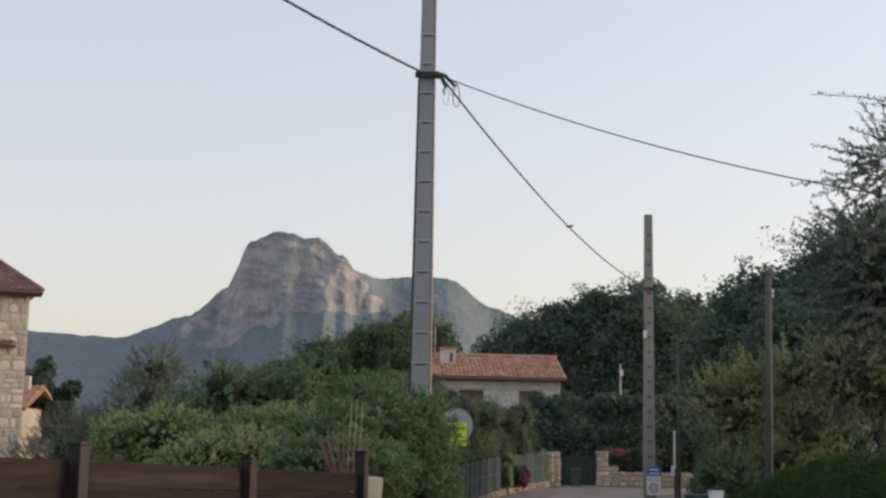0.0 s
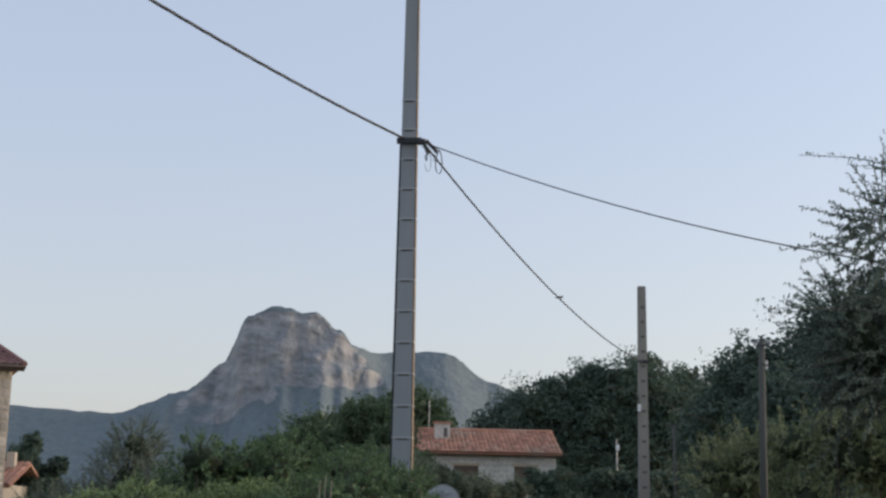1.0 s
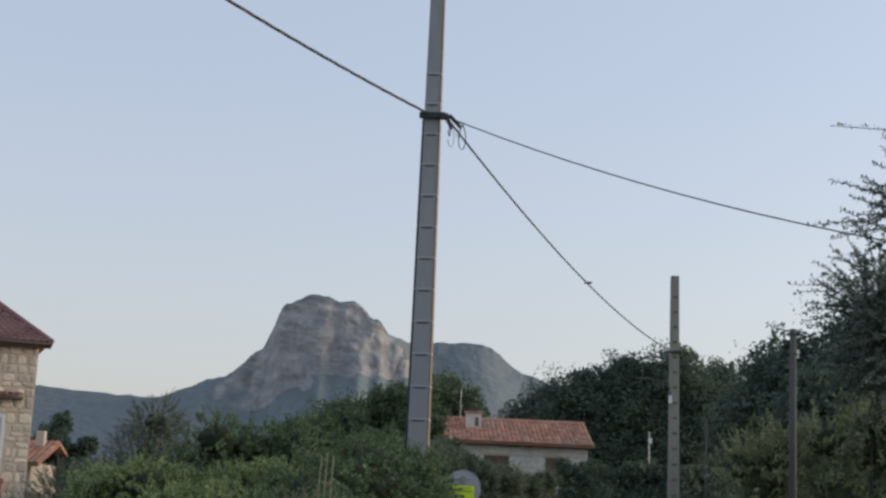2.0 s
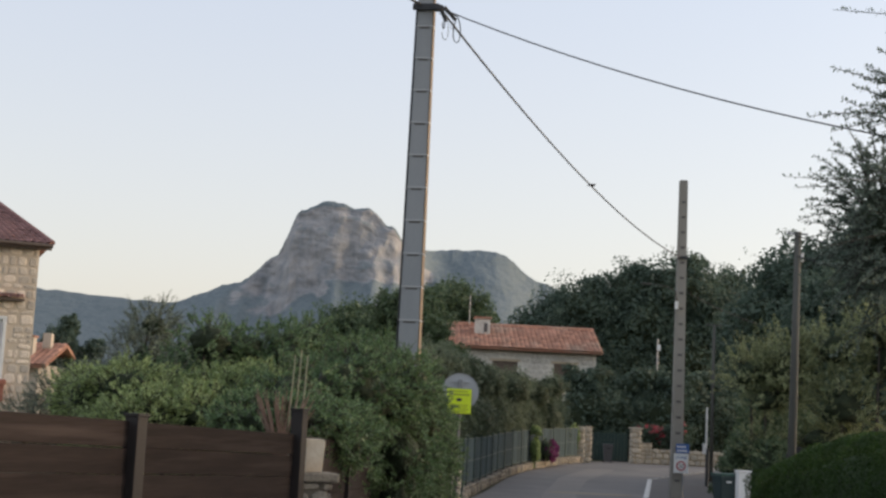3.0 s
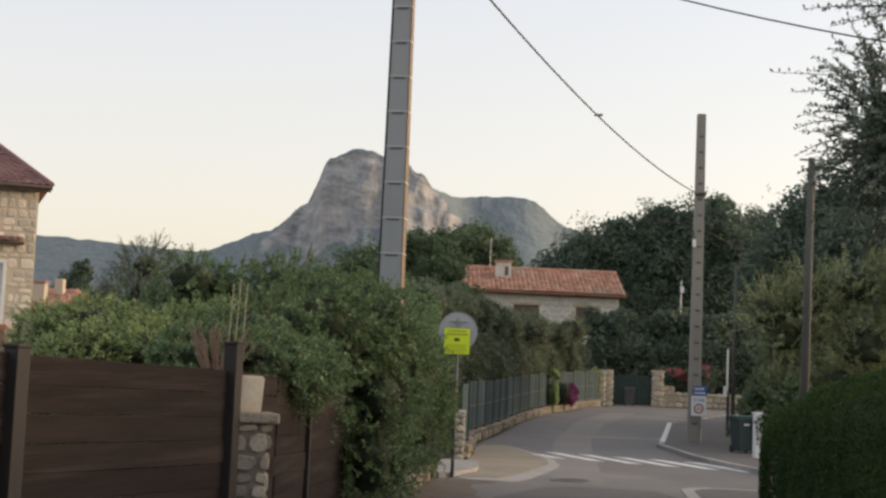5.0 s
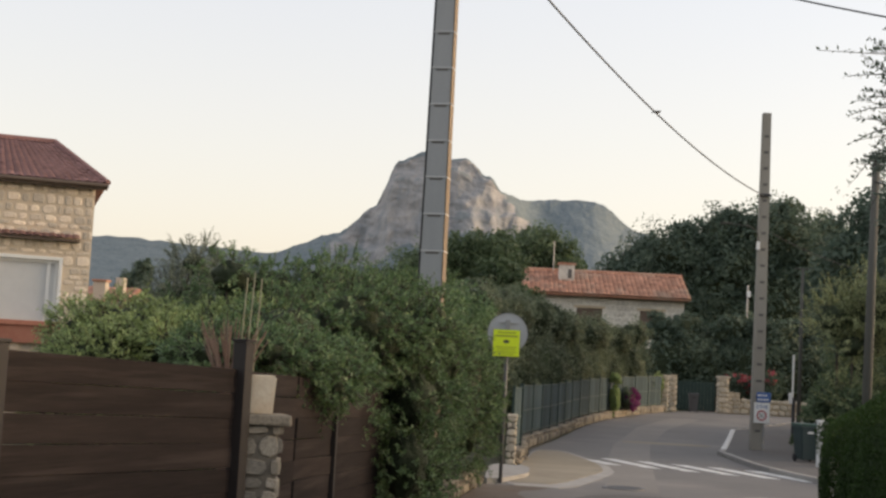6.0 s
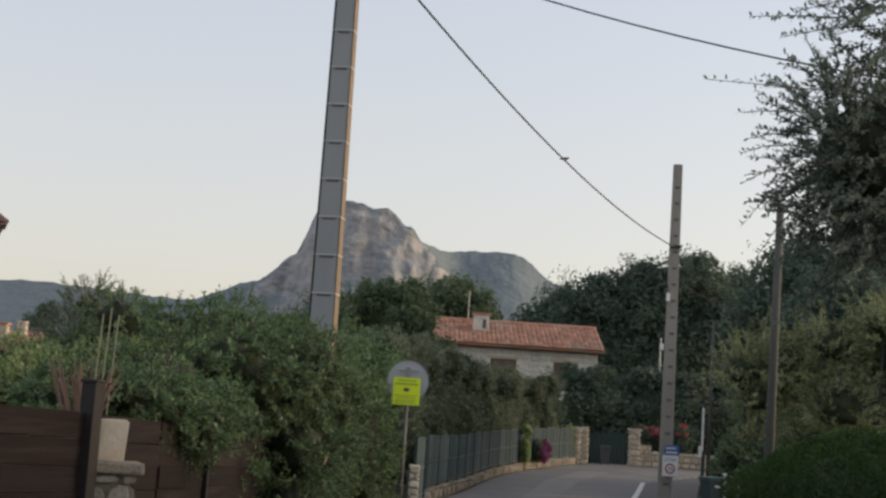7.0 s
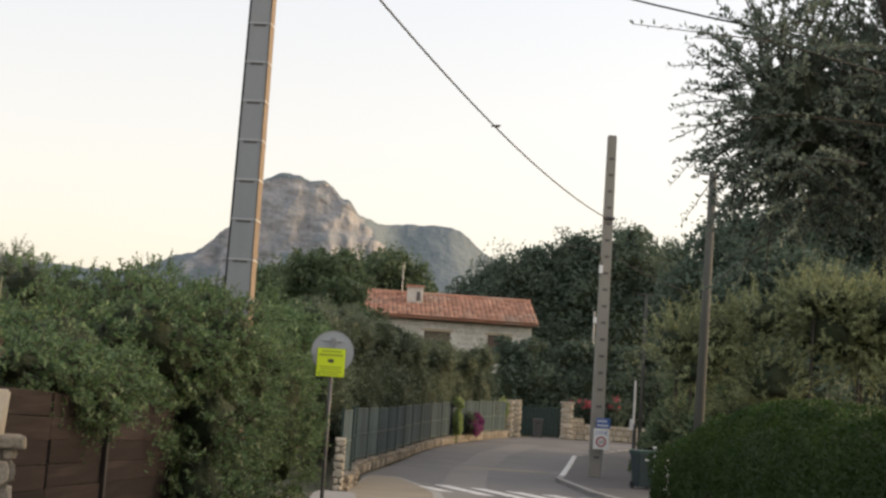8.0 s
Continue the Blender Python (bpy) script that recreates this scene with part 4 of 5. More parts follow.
stone_face(gw, Matrix.Translation((12.42, 63.98, z0)), 0.6, 0.98, 0.2, M_STONE, 230, 0.08)
stone_face(gw, Matrix.Translation((13.02, 64.0, z0)), 5.2, 0.72, 0.2, M_STONE, 231, 0.08)


# ---- bins ----
def wheelie_bin(name, x, y, rz, label, body_m, lid_m, s=1.0):
    o = thing(name, pose(x, y, ground_z(y) + (0.085 if x > 7.7 and y < 58 else 0.0), 0, 0, rz), label, "wheelie bin")
    part("body", taper(0.42 * s, 0.46 * s, 0.54 * s, 0.62 * s, 0.06 * s, 0.95 * s, 0.02), body_m, o)
    part("rim", box(-0.29 * s, 0.29 * s, -0.33 * s, 0.33 * s, 0.92 * s, 0.98 * s, 0.012), body_m, o)
    lid = box(-0.29 * s, 0.29 * s, -0.34 * s, 0.36 * s, 0.98 * s, 1.04 * s, 0.02)
    for v in lid.verts:
        v.co.z += 0.05 * s * max(0, 1 - abs(v.co.x / (0.3 * s)) ** 2) * (v.co.z > s)
    lid = part("lid", lid, lid_m, o)
    part("handle", tube([(-0.2 * s, 0.4 * s, 0.98 * s), (0.2 * s, 0.4 * s, 0.98 * s)], 0.018 * s, 8), body_m, lid)
    for sx in (-1, 1):
        w = part("wheel", disc(0.1 * s, -0.025 * s, 0.025 * s, 20), M_BLACK, o)
        w.matrix_basis = pose(sx * 0.22 * s, 0.2 * s, 0.1 * s, 0, 0, 90)
    part("label_plate", box(-0.08 * s, 0.08 * s, -0.31 * s, -0.285 * s, 0.78 * s, 0.83 * s), M_WHITE if s > 0.81 else M_BLACK, o)
    return o


wheelie_bin("wheelie_bin", 9.22, 34.7, 12, "dark green wheelie bin with dull green lid", M_BIN, M_BINLID, 0.84)
wheelie_bin("wheelie_bin", 9.7, 34.6, 6, "dark blue-green wheelie bin beside a white post", M_BIN, M_BIN, 0.86)
wheelie_bin("wheelie_bin", 10.85, 63.4, -5, "small grey wheelie bin in front of the gateway", M_GREYBIN, M_GREYBIN, 0.8)
gp = thing("white_gate_post", pose(9.22, 32.9, 0), "square white rendered gate post by the bins", "gate post")
part("shaft", box(-0.15, 0.15, -0.15, 0.15, -0.1, 1.06, 0.012), M_WHITE, gp)
part("cap", box(-0.17, 0.17, -0.17, 0.17, 1.06, 1.1, 0.01), M_WHITE, gp)
mir = thing("traffic_mirror", pose(8.52, 26.3, 0), "black-backed round traffic mirror behind the hedge", "traffic mirror")
part("post", tube([(0, 0.04, -0.1), (0, 0.04, 1.5)], 0.03, 10), M_STEEL, mir)
part("shell", disc(0.22, -0.02, 0.03, 32, 0, 1.52), M_BLACK, mir)
part("rim", disc(0.23, -0.035, 0.0, 32, 0, 1.52, 0.2), M_BLACK, mir)

# ---- timber poles, far posts ----
tp = thing("timber_pole", pose(6.86, 21.16, 0, 0, 0.8), "weathered grey timber telephone pole rising from the hedge", "telephone pole")
part("shaft", tube([(0, 0, -0.3), (0, 0, 2.5), (0, 0, 5.0)], [0.07, 0.062, 0.05], 14), M_TWOOD, tp, smooth=True)
part("insulator", tube([(-0.17, 0, 4.97), (0.15, 0, 4.97)], 0.016, 8), M_STEEL, tp)
part("insulator", tube([(0.07, 0, 4.55), (0.07, 0, 4.68)], 0.025, 8), M_WHITE, tp)
cable("telephone_wire", (6.9, 21.1, 4.62), (11.5, 20.0, 4.3), 0.28, 0.009, "slack telephone wire from the timber pole")
cable("telephone_wire", (6.9, 21.1, 4.92), (11.5, 20.5, 4.7), 0.2, 0.009, "slack telephone wire at the pole top")
lp = thing("lamp_pole", pose(12.3, 49.2, ground_z(49)), "dark slender pole with a short crossbar", "street lamp")
part("shaft", tube([(0, 0, -0.2), (0, 0, 5.7)], [0.075, 0.05], 12), M_TWOOD, lp, smooth=True)
part("crossbar", box(-0.3, 0.26, -0.025, 0.025, 5.66, 5.71, 0.01), M_TWOOD, lp)
cable("telephone_wire", (12.35, 49.2, 5.3), (17.0, 46.0, 4.6), 0.3, 0.01, "thin wire from the dark pole into the trees")
cable("telephone_wire", (9.06, 39.2, 5.95), (16.0, 45.0, 5.4), 0.45, 0.009, "thin slack wire from the old concrete pole")
mk = thing("marker_post", pose(11.56, 46.66, ground_z(46.7)), "thin post with white upper pipe and small box", "post")
part("lower_pipe", tube([(0, 0, -0.1), (0, 0, 1.35)], 0.06, 10), M_CABLE, mk)
part("upper_pipe", tube([(-0.04, 0, 1.2), (-0.04, 0, 2.72)], 0.035, 10), M_WHITE, mk)
part("box", box(-0.16, -0.05, -0.06, 0.04, 1.15, 1.5, 0.01), M_WHITE, mk)
wpole = thing("steel_pole", pose(14.3, 70.0, 0.4), "tall thin pale steel pole behind the hedge", "pole")
part("shaft", tube([(0, 0, -0.2), (0, 0, 6.3)], [0.06, 0.045], 10), M_STEEL, wpole)
part("box", box(-0.04, 0.14, -0.1, 0.05, 5.7, 6.0, 0.02), M_WHITE, wpole)


# ---- houses ----
def tile_slope(name, quad, col_w, row_l, material, parent, label="", lift=0.05):
    """Rows of half-round tiles over a four-cornered slope: eave left, eave right, ridge right, ridge left."""
    a, b, c, d = [Vector(p) for p in quad]
    n = (b - a).cross(d - a).normalized()
    cols = max(2, int((b - a).length / col_w))
    rows = max(2, int(((d - a).length + (c - b).length) / 2 / row_l))
    rng = np.random.default_rng(len(name) + cols)
    V, F = [], []
    prof = [(0.0, 0.0), (0.2, 0.75), (0.5, 1.0), (0.8, 0.75), (1.0, 0.0)]
    for r in range(rows):
        for q in range(cols):
            base = len(V)
            j = rng.uniform(-0.008, 0.008)
            for vv, up in ((r / rows, 1.0), ((r + 1.12) / rows, 0.55)):
                vv = min(vv, 1.0)
                for pu, ph in prof:
                    u = (q + pu) / cols
                    p = (a.lerp(b, u)).lerp(d.lerp(c, u), vv) + n * (lift * ph * up + 0.02 * up + j)
                    V.append(tuple(p))
            for k in range(4):
                F.append((base + k, base + k + 1, base + 6 + k, base + 5 + k))
    return from_arrays(name, np.array(V), np.array(F), material, parent, label)


def slab(bm, quad, t):
    a = [Vector(p) for p in quad]
    n = (a[1] - a[0]).cross(a[3] - a[0]).normalized() * t
    hi, lo = [bm.verts.new(p) for p in a], [bm.verts.new(p - n) for p in a]
    bm.faces.new(hi)
    bm.faces.new(lo[::-1])
    for k in range(4):
        bm.faces.new((lo[k], lo[(k + 1) % 4], hi[(k + 1) % 4], hi[k]))


# stone house near the fence
h1 = thing("stone_house", pose(-9.29, 39.2, 0, 0, 0, 20), "beige rubble stone house with hipped red-brown roof", "house")
W, D, H = 10.0, 7.0, 6.2
win = (-2.45, -0.82, 2.47, 4.13)
wall1 = part("wall", box(win[1], 0, 0, 0.4, -0.2, H), M_HOUSEMORTAR, h1)
for q in ((-W, win[0], 0, 0.4, -0.2, H), (win[0], win[1], 0, 0.4, win[3], H), (win[0], win[1], 0, 0.4, -0.2, win[2]), (-0.4, 0, 0.4, D, -0.2, H), (-W, -0.4, D - 0.4, D, -0.2, H), (-W, -W + 0.4, 0.4, D - 0.4, -0.2, H)):
    part("wall", box(*q), M_HOUSEMORTAR, h1)
stone_face(wall1, Matrix.Translation((-5.0, -0.005, 1.0)), 5.0, 5.18, 0.23, M_HOUSESTONE, 300, 0.028, 0.028, lambda x, z, w, h: (win[0] - w / 2 - 0.05 < x - 5.0 < win[1] + w / 2 + 0.05 and win[2] - 0.5 - h / 2 < z + 1.0 < win[3] + h / 2 + 0.05) or (4.62 < z + 1.0 < 4.8 and x < 4.7))
bm = bmesh.new()
o_, rz_ = 0.3, 7.85
ea, eb, ec, ed = (-W - o_, -o_, H + 0.1), (o_, -o_, H + 0.1), (o_, D + o_, H + 0.1), (-W - o_, D + o_, H + 0.1)
ra, rb = (-W + 3.0, D / 2, rz_), (-1.1, D / 2, rz_)
for quad in ((ea, eb, rb, ra), (eb, ec, rb, rb), (ec, ed, ra, rb), (ed, ea, ra, ra)):
    q = [Vector(p) for p in quad]
    vs = [bm.verts.new(p) for p in (q if (q[2] - q[3]).length > 0.01 else q[:3])]
    bm.faces.new(vs)
bm.faces.new([bm.verts.new(p) for p in (ed, ec, eb, ea)])
roof1 = part("roof", bm, M_TILE2, h1)
tile_slope("tiles", (ea, eb, rb, ra), 0.22, 0.33, M_TILE2, roof1)
part("eave_board", box(-W - o_, o_, -o_ + 0.02, -o_ + 0.07, H - 0.06, H + 0.1, 0.01), M_BROWN, roof1)
part("gutter", tube([(-W - o_, -o_ - 0.03, H + 0.06), (o_ + 0.02, -o_ - 0.03, H + 0.06)], 0.06, 10), M_BROWN, roof1)
for k in range(20):
    part("rafter_end", box(-W + k * 0.52, -W + k * 0.52 + 0.09, -o_ + 0.08, 0.0, H - 0.06, H + 0.05), M_BROWN, roof1)
part("ridge_tile", tube([(rb[0], rb[1], rb[2] + 0.03), (ra[0], ra[1], ra[2] + 0.03)], 0.1, 8), M_TILE2, roof1)
part("hip_tile", tube([(eb[0], eb[1], eb[2] + 0.05), (rb[0], rb[1], rb[2] + 0.05)], 0.08, 8), M_TILE2, roof1)
ledge = part("window_canopy", box(-6.0, -0.32, -0.3, 0.0, 4.66, 4.72, 0.008), M_BROWN, h1, "small tiled canopy over the window")
tile_slope("tiles", ((-6.0, -0.34, 4.72), (-0.32, -0.34, 4.72), (-0.32, 0.0, 4.86), (-6.0, 0.0, 4.86)), 0.2, 0.3, M_TILE2, ledge)
w1 = part("window", box(win[0], win[1], 0.14, 0.2, win[2], win[3]), M_SHUT, h1, "white window with lowered roller shutter")
for k in range(26):
    z = win[2] + 0.06 + k * 0.06
    part("shutter_slat", box(win[0] + 0.1, -1.12, 0.118, 0.138, z, z + 0.052, 0.005), M_SHUT, w1)
for x in (win[0], -1.12, win[1] - 0.09):
    part("frame", box(x, x + 0.09, 0.06, 0.15, win[2], win[3], 0.008), M_WHITE, w1)
part("frame", box(win[0], win[1], 0.055, 0.15, win[3] - 0.08, win[3] - 0.002, 0.008), M_WHITE, w1)
part("surround", box(win[1], win[1] + 0.1, -0.05, 0.06, win[2], win[3] + 0.1, 0.01), M_WHITE, w1)
part("surround", box(win[0], win[1], -0.052, 0.06, win[3], win[3] + 0.1, 0.01), M_WHITE, w1)
sill = part("sill", box(-3.0, -0.62, -0.28, -0.04, 2.33, 2.47, 0.02), M_BRICKRED, h1, "red brick window sill box")
part("sill_box", box(-2.9, -0.66, -0.22, -0.03, 1.86, 2.33, 0.015), M_BRICKRED, sill)

# cream house behind it
h3 = thing("cream_house", pose(-14.2, 55.0, 0), "small cream rendered house with terracotta roof and chimney", "house")
part("wall", box(-4, 1.0, 0, 6, -0.2, 3.4), M_RENDER, h3)
bm = bmesh.new()
slab(bm, ((-4.3, -0.4, 3.35), (1.35, -0.4, 3.35), (1.35, 3.0, 4.35), (-4.3, 3.0, 4.35)), 0.12)
slab(bm, ((1.35, 6.4, 3.35), (-4.3, 6.4, 3.35), (-4.3, 3.0, 4.35), (1.35, 3.0, 4.35)), 0.12)
r3 = part("roof", bm, M_TILE, h3)
tile_slope("tiles", ((-4.3, -0.4, 3.37), (1.35, -0.4, 3.37), (1.35, 3.0, 4.37), (-4.3, 3.0, 4.37)), 0.24, 0.4, M_TILE, r3)
part("chimney", box(0.0, 0.5, 0.8, 1.3, 3.4, 4.5, 0.02), M_RENDER, h3)
part("chimney_cap", box(-0.06, 0.56, 0.74, 1.36, 4.5, 4.58, 0.01), M_TILE, h3)
part("window", box(-2.2, -1.3, -0.03, 0.05, 1.4, 2.5, 0.01), M_BROWN, h3)
part("chimney", box(0.55, 0.9, 2.0, 2.4, 3.7, 4.75, 0.02), M_RENDER, h3)

# long house with terracotta roof beyond the hedges
h2 = thing("long_house", pose(0, 75.4, 0), "long pale stone house with weathered terracotta tile roof", "house")
bm = bmesh.new()
openings = ((6.2, 7.6), (9.6, 10.85))
xs = [-2.0]
for a, b in openings:
    box(xs[-1], a, 0, 0.4, 0.2, 6.2, bm=bm)
    box(a, b, 0, 0.4, 5.42, 6.2, bm=bm)
    box(a, b, 0, 0.4, 0.2, 4.3, bm=bm)
    xs.append(b)
box(xs[-1], 11.95, 0, 0.4, 0.2, 6.2, bm=bm)
box(11.55, 11.95, 0.4, 7.0, 0.2, 6.2, bm=bm)
box(-2.0, 11.55, 6.6, 7.0, 0.2, 6.2, bm=bm)
vs = [bm.verts.new(p) for p in ((11.95, 0, 6.2), (11.95, 7.0, 6.2), (11.95, 3.5, 7.5))]
bm.faces.new(vs)
wall2 = part("wall", bm, M_WHITESTONE, h2)
stone_face(wall2, Matrix.Translation((4.4, -0.005, 4.5)), 7.5, 1.45, 0.26, M_WHITESTONE, 310, 0.06, 0.03, lambda x, z, w, h: any(a - w / 2 - 0.2 < x + 4.4 < b + w / 2 + 0.2 for a, b in openings) and z + 4.5 < 5.6 + h / 2)
for a, b in openings:
    w2 = part("window", box(a, b, 0.12, 0.18, 4.3, 5.42), M_BROWN, h2, "closed dark brown shutters")
    for k in range(2):
        xa = a + 0.02 + k * (b - a) / 2
        part("shutter", box(xa, xa + (b - a) / 2 - 0.04, 0.06, 0.11, 4.3, 5.4, 0.01), M_BROWN, w2)
    part("lintel", box(a - 0.15, b + 0.15, -0.02, 0.05, 5.42, 5.56, 0.01), M_MORTAR, w2)
bm = bmesh.new()
fa, fb, fc, fd = (-2.4, -0.5, 6.12), (12.25, -0.5, 6.12), (12.25, 3.5, 7.58), (-2.4, 3.5, 7.58)
slab(bm, (fa, fb, fc, fd), 0.1)
slab(bm, ((12.25, 7.5, 6.12), (-2.4, 7.5, 6.12), fd, fc), 0.1)
roof2 = part("roof", bm, M_TILE, h2)
tile_slope("tiles", ((fa[0], fa[1], fa[2] + 0.01), (fb[0], fb[1], fb[2] + 0.01), (fc[0], fc[1], fc[2] + 0.01), (fd[0], fd[1], fd[2] + 0.01)), 0.25, 0.42, M_TILE, roof2, lift=0.08)
part("ridge_tile", tube([(-2.4, 3.5, 7.62), (12.25, 3.5, 7.62)], 0.12, 8), M_TILE, roof2)
part("cornice", box(-2.2, 12.1, -0.3, 0.0, 5.98, 6.08, 0.01), M_BROWN, roof2)
chim = part("chimney", box(5.25, 6.1, 1.7, 2.4, 6.7, 7.85, 0.02), M_WHITESTONE, h2)
part("chimney_cap", box(5.17, 6.18, 1.62, 2.48, 7.85, 7.95, 0.01), M_TILE, chim)
part("chimney_vent", box(5.75, 5.95, 1.66, 1.72, 7.1, 7.6), M_RECESS, chim)
part("aerial", tube([(5.0, 3.4, 7.4), (5.0, 3.4, 9.3)], 0.025, 6), M_STEEL, h2)

# ---- planting ----


def row_blobs(a, b, n, r, z, seed, jx=0.3, rz=None):
    q = random.Random(seed)
    out = []
    for k in range(n):
        u = (k + 0.5) / n
        s = q.uniform(0.85, 1.15)
        out.append((a[0] + (b[0] - a[0]) * u + q.uniform(-jx, jx), a[1] + (b[1] - a[1]) * u + q.uniform(-jx, jx), z * q.uniform(0.93, 1.06), r * s, r * s, (rz or r) * s))
    return out


# laurel bush against the end of the fence
tree("laurel_bush", (0.6, 18.0, 0), row_blobs((0.0, 17.0), (0.75, 22.2), 5, 0.75, 0.95, 3, 0.1, 0.95) + row_blobs((0.4, 16.0), (1.25, 22.6), 9, 0.62, 1.45, 4, 0.22, 0.55) + row_blobs((0.2, 16.0), (1.0, 22.6), 9, 0.6, 2.1, 5, 0.28, 0.5) + [(1.4, 22.8, 1.0, 0.65, 0.8, 0.9), (1.45, 22.4, 1.75, 0.5, 0.6, 0.5), (0.5, 18.3, 2.5, 0.5, 0.5, 0.33), (1.0, 17.5, 2.1, 0.42, 0.5, 0.45), (1.05, 17.2, 1.45, 0.42, 0.55, 0.5), (1.02, 17.0, 0.75, 0.4, 0.6, 0.6), (1.2, 18.0, 0.7, 0.35, 0.5, 0.6), (1.2, 18.1, 1.6, 0.35, 0.4, 0.5), (1.15, 17.6, 2.3, 0.36, 0.42, 0.36), (0.8, 17.9, 2.45, 0.4, 0.45, 0.3), (-0.1, 15.6, 2.0, 0.6, 0.8, 0.5), (1.05, 18.22, 2.28, 0.5, 0.28, 0.42), (0.75, 18.3, 2.3, 0.4, 0.3, 0.4), (1.3, 18.3, 1.9, 0.35, 0.3, 0.5)],
     130000, 0.03, L_LAUREL, 11, "dense dark green laurel bush spilling over a low wall", "bush", 0.09, shoot=0.22, per=15, aspect=0.42, rise=0.35, droop=0.3, deep=0.7, fill=0.52)
# bushes behind the fence
tree("garden_bush", (0.1, 13.9, 0), [(0.2, 13.8, 1.76, 0.42, 0.5, 0.28), (0.5, 14.7, 1.76, 0.32, 0.5, 0.26), (-0.3, 13.3, 1.78, 0.4, 0.5, 0.25), (0.1, 13.2, 1.85, 0.25, 0.3, 0.18), (0.55, 14.1, 1.62, 0.2, 0.35, 0.18)], 18000, 0.027, L_LAUREL, 12, "leafy green bush hanging over the board fence", "bush", 0.05, shoot=0.18, per=14, aspect=0.42, rise=0.3, droop=0.4, deep=0.6)
tree("garden_bush", (-1.0, 15.2, 0), row_blobs((-1.9, 14.6), (-0.3, 15.8), 4, 0.75, 1.25, 13, 0.15, 0.6) + row_blobs((-1.9, 14.4), (-0.2, 15.4), 6, 0.4, 1.75, 6, 0.25, 0.28), 60000, 0.027, L_YELLOWGREEN, 13, "bright green garden bush behind the board fence", "bush", 0.07, shoot=0.2, per=15, aspect=0.42, rise=0.4, droop=0.3, deep=0.7)
tree("garden_bush", (-1.4, 19.0, 0), row_blobs((-2.9, 18.6), (-0.2, 19.5), 4, 0.95, 1.4, 14, 0.2, 0.8) + row_blobs((-2.9, 18.3), (-0.2, 19.2), 7, 0.5, 2.1, 7, 0.3, 0.36), 60000, 0.032, L_YELLOWGREEN, 14, "light green rounded garden shrub", "bush", 0.08, shoot=0.24, per=15, aspect=0.42, rise=0.4, droop=0.3, deep=0.7)
tree("garden_bush", (-0.6, 23.5, 0), row_blobs((-2.6, 23.0), (0.8, 25.0), 4, 1.2, 1.8, 15, 0.3, 1.1) + row_blobs((-2.6, 22.6), (0.8, 24.6), 8, 0.6, 2.9, 8, 0.4, 0.42), 64000, 0.036, L_LAUREL, 15, "tall dark green garden bush behind the laurel", "bush", 0.1, shoot=0.3, per=16, aspect=0.42, rise=0.4, droop=0.3, deep=0.7)
tree("olive_tree", (-4.3, 29.5, 0), [(-4.3, 29.5, 2.6, 1.0, 1.2, 1.2), (-5.2, 29.8, 2.0, 0.9, 1.0, 0.9), (-3.2, 29.0, 2.1, 1.0, 1.1, 0.9), (-4.2, 29.5, 3.6, 0.6, 0.7, 0.5)], 40000, 0.036, L_GREY, 16, "grey-green olive tree in the garden", "tree", 0.13, shoot=0.4, per=22, aspect=0.26, rise=0.5, droop=0.2, fill=0.4)
tree("olive_tree", (-6.4, 32.0, 0), [(-6.4, 32.0, 1.9, 1.0, 1.0, 0.9), (-7.1, 31.6, 1.3, 0.8, 0.8, 0.8), (-5.6, 32.0, 1.8, 0.9, 0.9, 0.8)], 26000, 0.036, L_GREY, 17, "small grey-green olive tree by the stone house", "tree", 0.12, shoot=0.4, per=22, aspect=0.26, rise=0.5, droop=0.2, fill=0.4)
tree("garden_tree", (-2.6, 34.0, 0), [(-2.6, 34.0, 2.2, 1.8, 1.7, 1.2), (-1.0, 34.5, 2.5, 1.6, 1.5, 1.2), (0.6, 35, 2.6, 1.4, 1.5, 1.3)], 36000, 0.055, L_LAUREL, 18, "broad mid-green garden tree", "tree", 0.14, core=0.3)
tree("cypress_tree", (-13.6, 60.0, 0), [(-13.7, 60.0, 4.0, 1.1, 1.1, 1.4), (-12.8, 60, 3.2, 1.1, 1.1, 1.2), (-13.3, 60, 5.2, 0.5, 0.6, 0.6), (-12.2, 60, 4.3, 0.6, 0.6, 0.5)], 12000, 0.075, L_DARK, 19, "dark conifer behind the cream house", "tree", 0.14)
# oaks behind the concrete pole and the long house
tree("oak_tree", (-0.6, 57.0, 0.2), [(-2.6, 56, 4.3, 1.9, 1.8, 1.5), (-0.8, 57, 5.3, 1.9, 1.8, 1.5), (1.1, 56, 4.9, 1.5, 1.6, 1.3), (0.0, 55, 3.0, 2.4, 1.6, 1.7)], 34000, 0.085, L_OAK, 21, "dark green spreading oak behind the concrete pole", "tree", 0.3, core=0.35)
tree("oak_tree", (1.6, 50.0, 0.2), [(0.9, 50, 5.7, 1.1, 1.2, 1.1), (1.9, 50, 5.6, 0.95, 1.2, 1.1), (1.4, 50, 4.6, 1.2, 1.2, 1.1), (2.6, 50, 4.0, 0.9, 1.2, 1.0), (2.2, 49.4, 2.2, 1.4, 1.2, 1.4), (0.6, 50, 3.4, 1.2, 1.2, 1.4), (1.9, 48.2, 4.9, 0.95, 1.0, 0.95), (2.4, 47.4, 3.7, 0.95, 1.0, 1.1), (2.7, 46.6, 2.4, 0.95, 1.0, 1.4)], 46000, 0.07, L_OAK, 24, "dark green oak beside the tall hedge", "tree", 0.2, core=0.3)
